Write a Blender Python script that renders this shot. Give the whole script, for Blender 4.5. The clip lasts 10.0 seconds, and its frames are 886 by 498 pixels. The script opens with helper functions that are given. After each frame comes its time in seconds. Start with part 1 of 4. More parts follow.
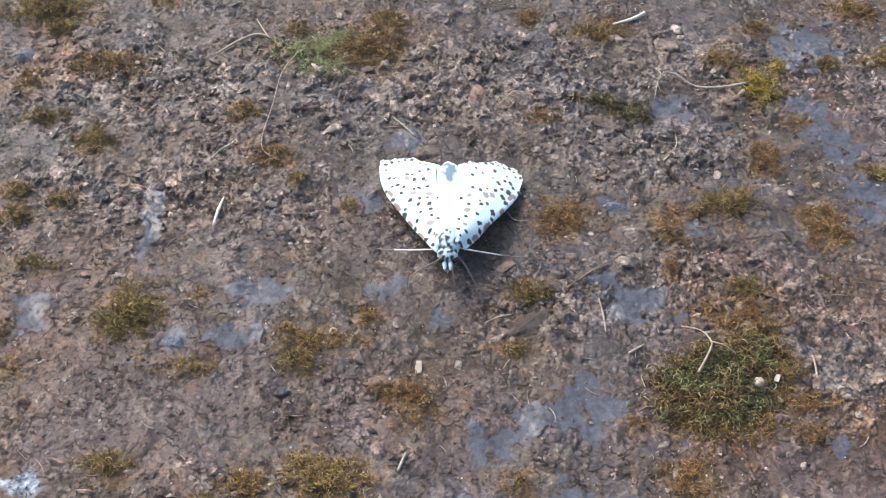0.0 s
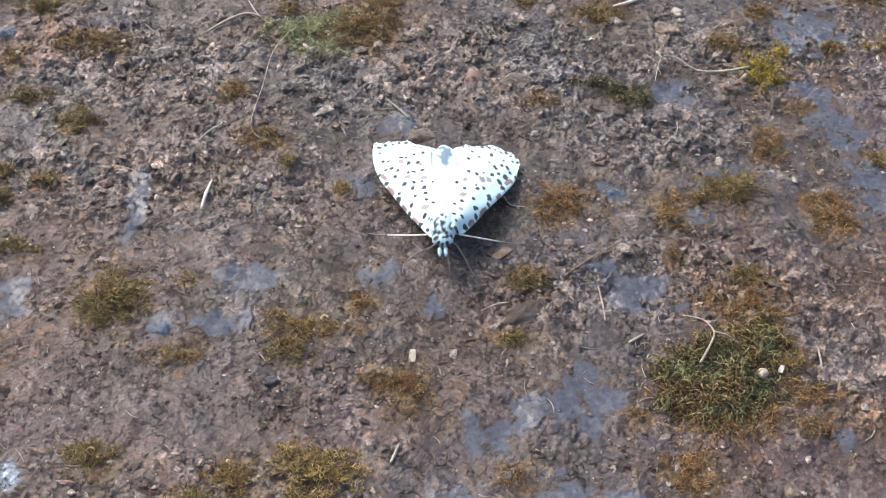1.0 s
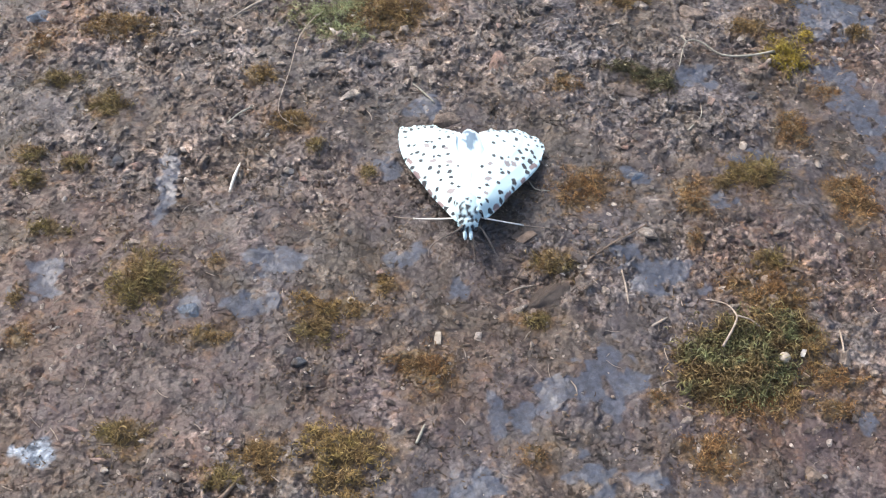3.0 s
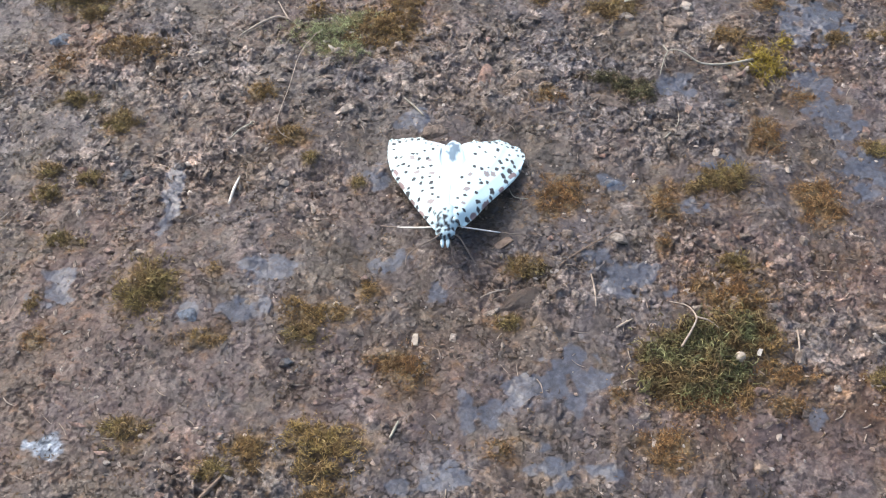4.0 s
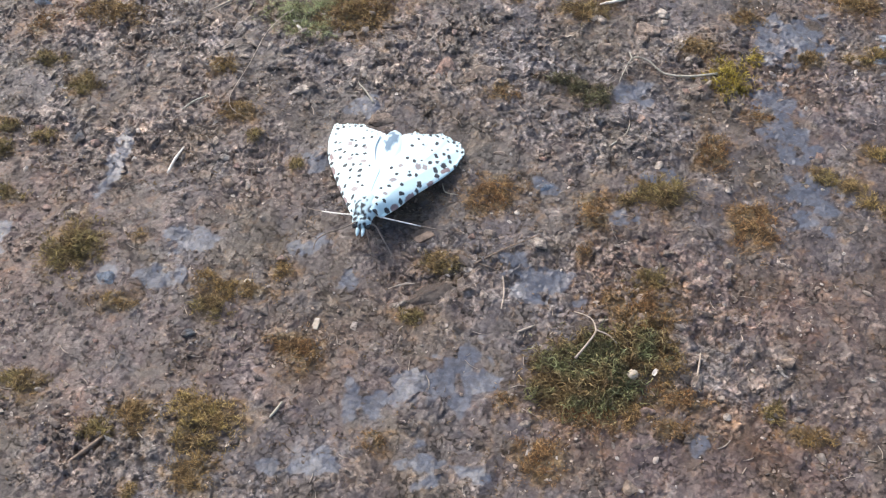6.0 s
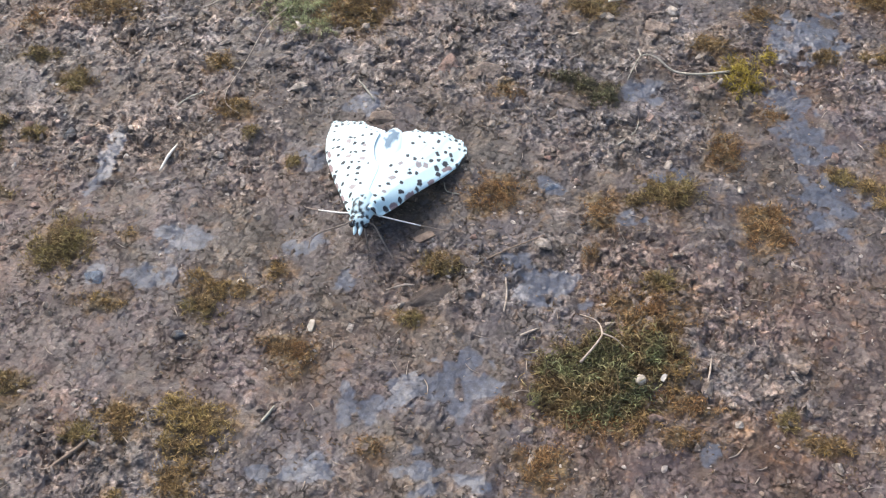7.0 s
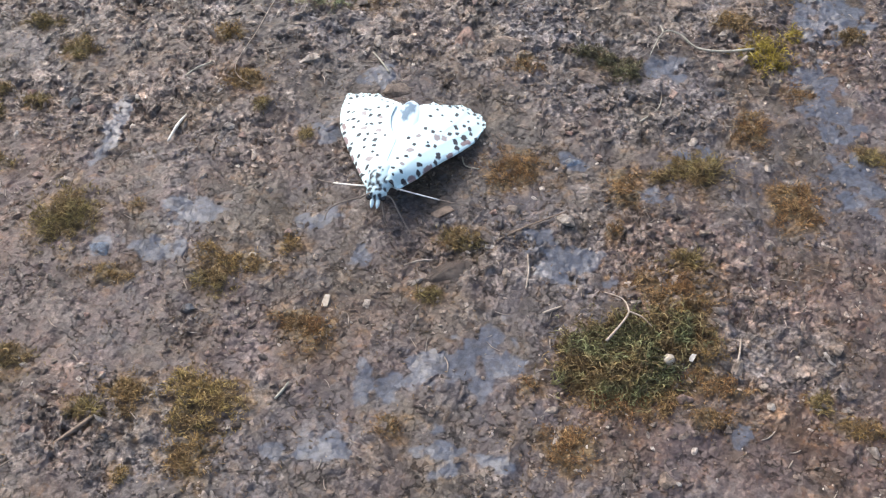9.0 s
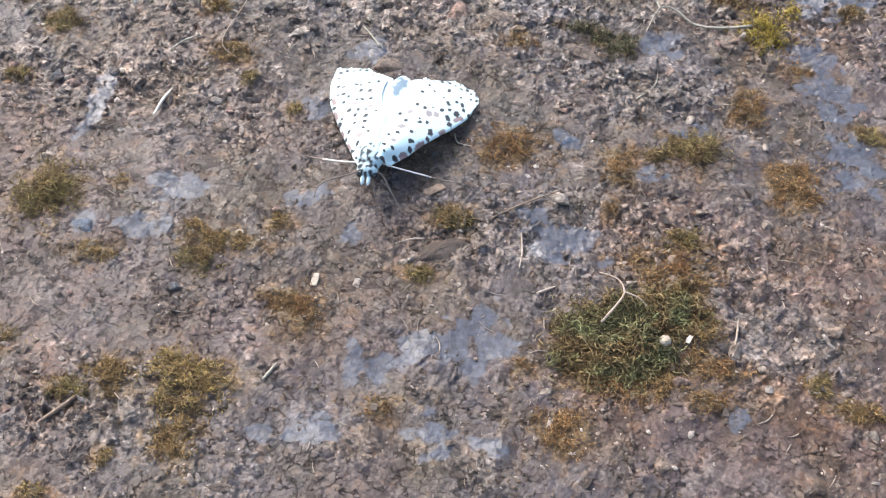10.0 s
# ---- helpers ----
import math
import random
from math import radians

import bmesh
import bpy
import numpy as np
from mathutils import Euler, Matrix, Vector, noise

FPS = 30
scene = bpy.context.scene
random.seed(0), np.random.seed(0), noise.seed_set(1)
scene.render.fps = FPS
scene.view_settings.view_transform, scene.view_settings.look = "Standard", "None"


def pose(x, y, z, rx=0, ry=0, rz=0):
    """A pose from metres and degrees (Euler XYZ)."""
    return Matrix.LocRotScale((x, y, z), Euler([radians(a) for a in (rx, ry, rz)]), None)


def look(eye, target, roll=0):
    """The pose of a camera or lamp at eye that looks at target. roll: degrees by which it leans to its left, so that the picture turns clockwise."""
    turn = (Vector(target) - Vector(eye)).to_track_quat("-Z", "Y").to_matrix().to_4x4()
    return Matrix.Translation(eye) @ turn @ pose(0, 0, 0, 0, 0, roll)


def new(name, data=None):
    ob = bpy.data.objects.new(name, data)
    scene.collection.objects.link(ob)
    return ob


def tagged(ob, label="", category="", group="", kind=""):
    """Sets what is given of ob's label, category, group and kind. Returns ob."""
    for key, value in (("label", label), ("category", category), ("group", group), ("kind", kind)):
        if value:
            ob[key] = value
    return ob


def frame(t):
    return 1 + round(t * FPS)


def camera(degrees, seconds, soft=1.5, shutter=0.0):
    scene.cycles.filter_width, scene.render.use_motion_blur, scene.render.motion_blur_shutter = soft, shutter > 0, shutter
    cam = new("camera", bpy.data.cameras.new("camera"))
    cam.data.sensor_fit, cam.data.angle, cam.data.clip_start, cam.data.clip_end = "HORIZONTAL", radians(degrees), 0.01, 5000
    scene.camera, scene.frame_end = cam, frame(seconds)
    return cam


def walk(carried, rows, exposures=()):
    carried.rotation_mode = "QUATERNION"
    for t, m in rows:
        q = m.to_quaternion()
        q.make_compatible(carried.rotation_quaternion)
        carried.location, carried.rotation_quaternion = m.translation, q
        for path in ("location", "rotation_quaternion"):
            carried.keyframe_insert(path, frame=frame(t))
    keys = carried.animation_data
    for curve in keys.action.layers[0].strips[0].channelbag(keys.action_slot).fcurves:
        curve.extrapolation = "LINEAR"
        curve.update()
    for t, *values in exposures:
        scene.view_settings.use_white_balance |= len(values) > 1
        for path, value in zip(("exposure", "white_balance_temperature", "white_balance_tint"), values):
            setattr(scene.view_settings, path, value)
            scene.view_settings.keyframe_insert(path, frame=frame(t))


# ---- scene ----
# A white spotted moth resting on a damp, crusted stretch of old concrete with moss. Lengths below are in millimetres; MM turns them into metres.
MM = 0.001
cam = camera(40.608, 10.0, soft=1.1)
ROWS = [
    (0, -0.01099, -0.10445, 0.11885, 41.445, -2.797, -2.457),
    (0.5, -0.01134, -0.10484, 0.11920, 41.601, -3.006, -2.428),
    (0.7, -0.01168, -0.10409, 0.11795, 41.656, -3.134, -2.475),
    (0.8, -0.01194, -0.10326, 0.11679, 41.583, -3.245, -2.575),
    (1, -0.01150, -0.10190, 0.11497, 41.002, -3.454, -2.542),
    (1.5, -0.01281, -0.10149, 0.11538, 40.155, -3.915, -2.523),
    (2, -0.01230, -0.10178, 0.11547, 40.357, -3.828, -2.409),
    (2.5, -0.01194, -0.10181, 0.11539, 40.371, -3.352, -2.220),
    (2.7, -0.01275, -0.10204, 0.11505, 40.323, -3.188, -2.007),
    (3.8, -0.00383, -0.10569, 0.12615, 38.819, -0.528, -0.586),
    (4, -0.00025, -0.10700, 0.12734, 39.007, 0.226, 0.092),
    (4.5, 0.00795, -0.10850, 0.12903, 38.328, 0.918, 1.593),
    (4.8, 0.01141, -0.10875, 0.12957, 37.770, 2.013, 3.028),
    (5, 0.02183, -0.10463, 0.13071, 37.289, 2.966, 4.191),
    (5.1, 0.02365, -0.10464, 0.13199, 37.722, 2.125, 3.834),
    (5.2, 0.02657, -0.10383, 0.13227, 37.999, 1.883, 4.122),
    (5.3, 0.02748, -0.10502, 0.13173, 38.418, 1.440, 4.168),
    (5.5, 0.02440, -0.10840, 0.12785, 38.621, 0.796, 4.787),
    (6, 0.02641, -0.10418, 0.12908, 37.995, 1.104, 7.822),
    (6.2, 0.02767, -0.10460, 0.12818, 38.698, 1.300, 8.265),
    (7.3, 0.02633, -0.10177, 0.12205, 38.935, 1.264, 8.327),
    (7.5, 0.02551, -0.10375, 0.12439, 38.870, 1.012, 8.101),
    (8, 0.02450, -0.10418, 0.12286, 39.188, 0.830, 8.147),
    (8.5, 0.02366, -0.10493, 0.12184, 39.246, 0.876, 8.629),
    (8.8, 0.02308, -0.10306, 0.11861, 39.236, 0.638, 8.554),
    (9, 0.02247, -0.10240, 0.11655, 39.057, 0.192, 8.385),
    (9.5, 0.02180, -0.10089, 0.11408, 38.543, -0.410, 8.124),
    (10, 0.02152, -0.10085, 0.11383, 38.186, -0.518, 8.206),
]
walk(cam, [(t, pose(x, y, z, rx, ry, rz)) for t, x, y, z, rx, ry, rz in ROWS], [(0, 1.34), (9, 1.32), (9.5, 1.46), (10, 1.64)])

# ---- light: bright overcast sky, a broad weak sun behind thin cloud ----
world = bpy.data.worlds.new("overcast_sky")
scene.world = world
world.use_nodes = True
wn = world.node_tree.nodes
sky = wn.new("ShaderNodeTexSky")
sky.sky_type, sky.sun_disc = "NISHITA", False
SUN_UP, SUN_TURN = 46.0, 312.0
sky.sun_elevation, sky.sun_rotation = radians(SUN_UP), radians(SUN_TURN)
sky.air_density, sky.dust_density, sky.ozone_density = 1.0, 4.0, 1.0
wn["Background"].inputs["Strength"].default_value = 0.135
world.node_tree.links.new(sky.outputs["Color"], wn["Background"].inputs["Color"])
sun = new("sun", bpy.data.lights.new("sun", "SUN"))
sun.data.energy, sun.data.angle, sun.data.color = 1.25, radians(34), (1.0, 0.975, 0.94)
sun_way = Vector((math.sin(radians(SUN_TURN)) * math.cos(radians(SUN_UP)), math.cos(radians(SUN_TURN)) * math.cos(radians(SUN_UP)), math.sin(radians(SUN_UP))))
sun.matrix_world = look(sun_way * 3, (0, 0, 0))


# ---- noise on arrays ----
PERM = np.random.RandomState(7).permutation(256)
GRAD = np.stack([np.cos(np.arange(256) * 2.399), np.sin(np.arange(256) * 2.399)], 1)


def perlin(x, y, seed=0):
    """Smooth noise in -1..1, one cell a unit."""
    x, y = np.asarray(x, float), np.asarray(y, float)
    xi, yi = np.floor(x).astype(int), np.floor(y).astype(int)
    fx, fy = x - xi, y - yi

    def corner(i, j):
        g = GRAD[PERM[(PERM[(xi + i + seed * 37) & 255] + yi + j + seed * 91) & 255]]
        return g[..., 0] * (fx - i) + g[..., 1] * (fy - j)

    u, v = fx * fx * fx * (fx * (fx * 6 - 15) + 10), fy * fy * fy * (fy * (fy * 6 - 15) + 10)
    a = corner(0, 0) * (1 - u) + corner(1, 0) * u
    b = corner(0, 1) * (1 - u) + corner(1, 1) * u
    return 1.5 * (a * (1 - v) + b * v)


def fbm(x, y, seed=0, octaves=3):
    return sum(perlin(x * 2 ** k, y * 2 ** k, seed + k) / 2 ** k for k in range(octaves))


# ---- what grows and lies where: x, y, half width, half depth ----
MOSS = {
    "olive": [(-60.1, 50.0, 5.6, 2.9), (-57.7, 45.5, 2.1, 1.7), (-56.8, 25.8, 2.8, 1.1), (-49.3, 20.6, 2.4, 1.9), (-57.9, 10.5, 1.6, 1.3), (-57.2, 6.4, 1.8, 1.5), (-51.8, 9.7, 1.9, 1.4), (-20.4, 12.9, 0.9, 1.3), (-13.2, 8.4, 0.9, 1.3), (-40.3, -10.7, 3.2, 3.8), (-53.4, -2.3, 2.8, 1.0), (-55.3, -13.4, 0.8, 1.2), (-18.9, -17.9, 1.9, 1.7), (-39.9, -32.3, 2.8, 1.6), (39.2, 8.8, 3.4, 2.5), (34.3, 7.2, 1.7, 1.0), (62.2, 14.7, 2.1, 1.4), (38.7, -6.8, 2.6, 1.2), (7.8, -16.4, 1.8, 1.0), (10.2, -7.4, 2.6, 1.6), (54.0, -24.8, 1.3, 1.5), (-28.4, -37.8, 2.2, 1.3), (26.7, 46.8, 3.7, 1.9)],
    "brown": [(-49.6, 36.8, 5.0, 2.4), (-43.0, 52.6, 2.7, 1.2), (-28.3, 26.7, 2.3, 1.8), (-23.8, 17.6, 2.8, 1.8), (-31.8, -18.7, 2.6, 1.2), (-32.1, -7.5, 1.1, 0.9), (-17.0, -15.0, 4.7, 1.5), (-20.5, -13.6, 1.7, 1.2), (-10.7, -11.0, 1.4, 1.4), (-24.6, -34.7, 2.4, 1.8), (-10.7, 41.4, 5.2, 4.2), (-7.1, 47.5, 2.9, 2.9), (-21.7, 46.5, 1.6, 1.8), (15.2, 50.1, 1.8, 1.9), (52.1, 47.2, 2.3, 1.8), (44.1, 39.3, 2.7, 1.7), (61.6, 38.9, 2.3, 1.4), (69.5, 52.7, 3.9, 2.2), (-24.2, -34.6, 1.4, 1.1), (-23.8, -37.1, 1.2, 0.9), (-15.6, -42.0, 2.5, 2.7), (58.7, -27.7, 3.1, 1.3), (40.6, -19.7, 2.4, 2.7), (37.9, -13.9, 3.3, 1.7), (36.1, -27.1, 2.9, 2.0)],
    "rust": [(-60.3, 33.8, 1.8, 2.6), (-53.4, -18.9, 1.7, 1.4), (-5.7, -23.4, 3.0, 2.6), (-9.4, -21.8, 1.5, 0.8), (46.8, 17.6, 2.3, 3.4), (53.4, 25.7, 2.2, 1.8), (16.3, 6.4, 3.8, 2.8), (14.3, 3.6, 1.5, 1.5), (30.1, 4.5, 2.0, 3.0), (29.4, -2.6, 1.1, 1.8), (52.4, 4.2, 2.9, 4.4), (51.2, 6.9, 2.4, 1.3), (37.0, -11.2, 5.0, 2.7), (42.1, -29.1, 2.3, 1.5), (21.0, -27.7, 1.2, 1.6), (32.1, -28.2, 5.1, 2.3), (41.9, -24.5, 4.2, 1.5), (26.1, -35.0, 3.0, 2.7), (5.6, -35.1, 1.5, 1.3), (15.2, 26.6, 2.1, 1.8)],
    "green": [(26.8, -22.9, 2.4, 3.6), (29.7, -24.6, 3.3, 2.9), (33.7, -23.8, 3.3, 3.1), (36.1, -18.3, 2.9, 2.7), (31.9, -19.6, 2.7, 2.3), (38.8, -17.1, 2.2, 1.6)],
    "dark": [(24.6, 29.6, 2.6, 1.3), (27.6, 28.4, 3.0, 1.5), (29.8, 26.6, 2.2, 1.4)],
    "mint": [(-20.2, 40.7, 5.4, 3.0), (-17.4, 36.8, 4.6, 2.2), (-15.0, 43.6, 4.2, 2.2)],
    "yellow": [(49.4, 33.0, 2.8, 3.3), (52.9, 37.8, 1.3, 1.7)],
    "golden": [(-15.2, -34.1, 4.3, 2.4), (-18.1, -32.6, 1.6, 1.5), (-15.6, -37.7, 3.1, 1.5), (-27.8, -50.1, 1.8, 0.8), (-22.0, -45.4, 0.8, 1.1), (65.7, 13.3, 2.1, 1.6), (68.2, 10.5, 1.8, 1.3), (72.7, 41.3, 2.7, 1.6), (76.2, 28.7, 1.9, 1.1), (72.0, 8.8, 2.0, 1.3), (69.1, 39.7, 2.0, 1.1), (70.1, 19.9, 2.2, 1.6)],
}
SMOOTH = [(-34.0, -15.1, 2.1, 1.9), (-39.2, 6.4, 1.9, 6.4), (-24.3, -7.3, 3.9, 3.0), (-26.4, -14.0, 5.2, 2.1), (24.1, -9.3, 5.2, 3.2), (20.9, -5.5, 3.0, 1.4), (22.9, 8.7, 2.0, 1.4), (60.8, 10.8, 5.0, 6.0), (15.7, -24.0, 4.1, 5.0), (9.9, -26.8, 4.0, 2.9), (4.3, -29.8, 3.6, 2.8), (60.6, 43.7, 5.1, 5.4), (55.6, 27.6, 3.3, 8.0), (-52.6, -10.8, 3.4, 3.3), (-7.1, -6.4, 3.1, 2.1), (-1.8, -11.5, 1.7, 2.2), (-10.3, 10.2, 2.3, 2.7), (45.2, -30.4, 1.5, 2.3), (-0.2, -38.7, 3.7, 2.2), (18.1, -38.0, 2.7, 1.4), (3.1, -30.1, 2.7, 3.0)]
SMOOTH_MORE = [(-5.0, 21.1, 2.6, 2.6), (34.4, 28.8, 3.4, 2.8), (-6.1, -40.2, 1.8, 1.3), (14.5, -26.9, 3.2, 2.7), (12.0, -37.5, 2.4, 2.8), (39.7, 10.6, 3.7, 2.1), (58.5, 20.8, 3.1, 6.7), (56.8, 42.9, 4.5, 6.3), (33.7, 4.0, 2.8, 1.5)]
SHARDS = [(4.0, 34.0, 34.0, 13.0), (-44.0, 32.0, 24.0, 12.0), (-40.0, 11.0, 18.0, 8.0), (34.0, -6.0, 12.0, 8.0), (52.0, 36.0, 18.0, 10.0), (12.0, -9.0, 11.0, 5.0), (-26.0, 6.0, 9.0, 6.0), (46.0, -18.0, 12.0, 9.0), (-24.0, -40.0, 14.0, 6.0), (30.0, 20.0, 12.0, 8.0)]
DAMP = [(29.0, -15.5, 3.2, 2.4), (15.7, 12.0, 5.0, 4.8), (2.0, -20.0, 7.0, 6.0), (-38.0, -25.0, 13.0, 7.0), (-50.0, 24.0, 9.0, 7.0), (-11.0, 21.0, 5.0, 4.0)]
IRON = [(-46.0, -24.0, 26.0, 16.0), (-8.0, -26.0, 16.0, 8.0), (-44.0, -6.0, 16.0, 9.0), (44.0, -32.0, 24.0, 8.0), (46.0, -8.0, 16.0, 8.0), (-58.0, 36.0, 8.0, 10.0), (-14.0, 45.0, 16.0, 7.0), (60.0, 32.0, 10.0, 12.0)]
WHITE = [(77.4, 40.3, 4.9, 5.8), (-48.5, -34.5, 2.1, 1.9)]


def blot(x, y, spots, wobble=0.45, edge=0.35, seed=3, reach=1.12):
    """A mask, 0 to 1, of ragged elliptic patches."""
    m = np.zeros_like(np.asarray(x, float))
    w = wobble * fbm(x / 3.0, y / 3.0, seed, 4)
    for cx, cy, rx, ry in spots:
        d = np.sqrt(((x - cx) / rx) ** 2 + ((y - cy) / ry) ** 2) + w
        m = np.maximum(m, np.clip((reach - d) / edge, 0, 1))
    return m


def facets(x, y, size, seed):
    """Broken chips: the plane is split into cells, each with a height and a slope of its own. Returns height, the cell's random number and the distance to its middle."""
    u, v = x / size, y / size
    iu, iv = np.floor(u).astype(int), np.floor(v).astype(int)
    best, h, pick = np.full(u.shape, 9.0), np.zeros(u.shape), np.zeros(u.shape)
    for di in (-1, 0, 1):
        for dj in (-1, 0, 1):
            ci, cj = iu + di, iv + dj
            k = PERM[(PERM[(ci + seed * 53) & 255] + cj + seed * 29) & 255]
            k2 = PERM[(k + ci * 7 + 101) & 255]
            k3 = PERM[(k2 + cj * 13 + 17) & 255]
            k4 = PERM[(k3 + ci + cj * 5 + 71) & 255]
            du, dv = u - ci - k / 255.0, v - cj - k2 / 255.0
            d = du * du + 0.8 * dv * dv + 0.5 * du * dv
            hh = (k3 / 255.0 - 0.5) * 0.8 + (k4 / 255.0 - 0.5) * 1.7 * du + (k / 255.0 - 0.5) * 1.7 * dv
            near = d < best
            best, h, pick = np.where(near, d, best), np.where(near, hh, h), np.where(near, k4 / 255.0, pick)
    return h, pick, np.sqrt(best)


def smooth_mask(x, y):
    m = blot(x, y, SMOOTH + SMOOTH_MORE, 0.55, 1.0, 5, 1.3)
    m = m * (1.0 + 1.1 * fbm(x / 2.4, y / 2.4, 17, 3)) + 0.10 * fbm(x / 0.8, y / 0.8, 18, 2) * (m > 0.05)
    return np.clip((m - 0.34) / 0.24, 0, 1)


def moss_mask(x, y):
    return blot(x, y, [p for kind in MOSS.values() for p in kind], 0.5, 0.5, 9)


def moss_halo(x, y):
    """Brown staining that spreads from the moss into the crust."""
    m = blot(x, y, [p for kind in MOSS.values() for p in kind], 1.3, 1.1, 29, 1.9)
    return np.clip(m * (0.75 + 1.3 * fbm(x / 2.2, y / 2.2, 33, 3)), 0, 1)


def bare_mask(x, y):
    """Where broken aggregate shows through the smooth slurry crust."""
    return np.clip(0.08 + 0.80 * blot(x, y, SHARDS, 0.6, 0.9, 19, 1.3) + 0.40 * fbm(x / 7, y / 7, 71, 3), 0.0, 1)


def height(x, y, masks=None):
    """The ground's height in mm."""
    x, y = np.asarray(x, float), np.asarray(y, float)
    sm, mo = masks or (smooth_mask(x, y), moss_mask(x, y))
    rough = 1 - 0.55 * sm - 0.45 * blot(x, y, DAMP, 0.5, 0.8, 13) * (1 - sm)
    wx, wy = x + 0.6 * perlin(x / 2.3, y / 2.3, 21), y + 0.6 * perlin(x / 2.3, y / 2.3, 22)
    h = 0.55 * perlin(x / 19, y / 19, 1) + 0.42 * perlin(x / 7.3, y / 7.3, 2)
    bare = bare_mask(x, y)
    chunky = np.clip(0.10 + 0.95 * bare + 0.25 * perlin(x / 13, y / 13, 8), 0.08, 1.15)
    big, small = facets(wx, wy, 2.3, 3)[0], facets(wx, wy, 0.95, 4)[0]
    tiny = facets(wx, wy, 0.46, 5)[0]
    h += rough * chunky * (0.78 * big + 0.40 * small + 0.10 * tiny)
    h += rough * (0.30 + 0.70 * bare) * (0.24 * perlin(wx / 1.7, wy / 1.7, 4) + 0.22 * (0.4 - np.abs(perlin(wx / 1.15, wy / 1.15, 6))) + 0.14 * perlin(x / 0.66, y / 0.66, 5))
    h += 0.22 * perlin(wx / 3.4, wy / 3.4, 15)
    return h + 0.25 * mo


# ---- materials ----
def material(name, rough=0.6, spec=0.5):
    m = bpy.data.materials.new(name)
    m.use_nodes = True
    b = m.node_tree.nodes["Principled BSDF"]
    b.inputs["Roughness"].default_value = rough
    b.inputs["Specular IOR Level"].default_value = spec
    return m, m.node_tree, b


def node(tree, kind, **values):
    """A shader node; capitalised keys (with _ for a space) are inputs, the others properties."""
    n = tree.nodes.new("ShaderNode" + kind)
    for key, value in values.items():
        if key[0].isupper():
            socket = n.inputs[key.replace("_", " ")]
            if isinstance(value, bpy.types.NodeSocket):
                tree.links.new(value, socket)
            else:
                socket.default_value = value
        elif key == "operation":
            n.operation = value
        elif key == "feature":
            n.feature = value
        elif key == "attribute_name":
            n.attribute_name = value
    return n


def mm_coords(tree):
    """The place of a surface point in the world, in mm."""
    place_at = node(tree, "NewGeometry").outputs["Position"]
    return node(tree, "Mapping", Vector=place_at, Scale=(1000, 1000, 1000)).outputs["Vector"]


def noise_tex(tree, vec, scale, detail=4.0, rough=0.6, distortion=0.0):
    return node(tree, "TexNoise", Vector=vec, Scale=scale, Detail=detail, Roughness=rough, Distortion=distortion).outputs["Fac"]


def ramp(tree, fac, stops, interpolation="LINEAR"):
    n = node(tree, "ValToRGB", Fac=fac)
    n.color_ramp.interpolation = interpolation
    while len(n.color_ramp.elements) < len(stops):
        n.color_ramp.elements.new(0.5)
    for e, (p, c) in zip(n.color_ramp.elements, stops):
        e.position, e.color = p, (*c, 1) if len(c) == 3 else c
    return n.outputs["Color"]


def blend(tree, fac, a, b, mode="MIX"):
    n = tree.nodes.new("ShaderNodeMix")
    n.data_type, n.blend_type = "RGBA", mode
    for socket, value in ((n.inputs[0], fac), (n.inputs[6], a), (n.inputs[7], b)):
        if isinstance(value, bpy.types.NodeSocket):
            tree.links.new(value, socket)
        else:
            socket.default_value = value if socket == n.inputs[0] else (*value, 1)
    return n.outputs[2]


def maths(tree, op, a, b=0.0):
    n = tree.nodes.new("ShaderNodeMath")
    n.operation = op
    for socket, value in zip(n.inputs, (a, b)):
        if isinstance(value, bpy.types.NodeSocket):
            tree.links.new(value, socket)
        else:
            socket.default_value = value
    return n.outputs[0]


def shards(t, v, scale, stretch):
    """Broken aggregate: cells with a slope and a number of their own. Returns the height, the number and the distance to the rim."""
    warp = node(t, "VectorMath", operation="ADD")
    t.links.new(node(t, "Mapping", Vector=v, Rotation=(0, 0, 0.5), Scale=stretch).outputs["Vector"], warp.inputs[0])
    wobble = node(t, "VectorMath", operation="SCALE")
    t.links.new(node(t, "TexNoise", Vector=v, Scale=scale * 1.3, Detail=3.0).outputs["Color"], wobble.inputs[0])
    wobble.inputs["Scale"].default_value = 0.55 / scale
    t.links.new(wobble.outputs[0], warp.inputs[1])
    cell = node(t, "TexVoronoi", Vector=warp.outputs[0], Scale=scale)
    from_middle = node(t, "VectorMath", operation="SUBTRACT")
    t.links.new(warp.outputs[0], from_middle.inputs[0])
    t.links.new(cell.outputs["Position"], from_middle.inputs[1])
    lean = node(t, "VectorMath", operation="SUBTRACT")
    t.links.new(cell.outputs["Color"], lean.inputs[0])
    lean.inputs[1].default_value = (0.5, 0.5, 0.5)
    slope = node(t, "VectorMath", operation="DOT_PRODUCT")
    t.links.new(from_middle.outputs[0], slope.inputs[0])
    t.links.new(lean.outputs[0], slope.inputs[1])
    number = node(t, "SeparateColor", Color=cell.outputs["Color"])
    tall = maths(t, "ADD", slope.outputs["Value"], maths(t, "MULTIPLY", number.outputs["Blue"], 0.22 / scale))
    return tall, number.outputs["Red"], cell.outputs["Distance"]


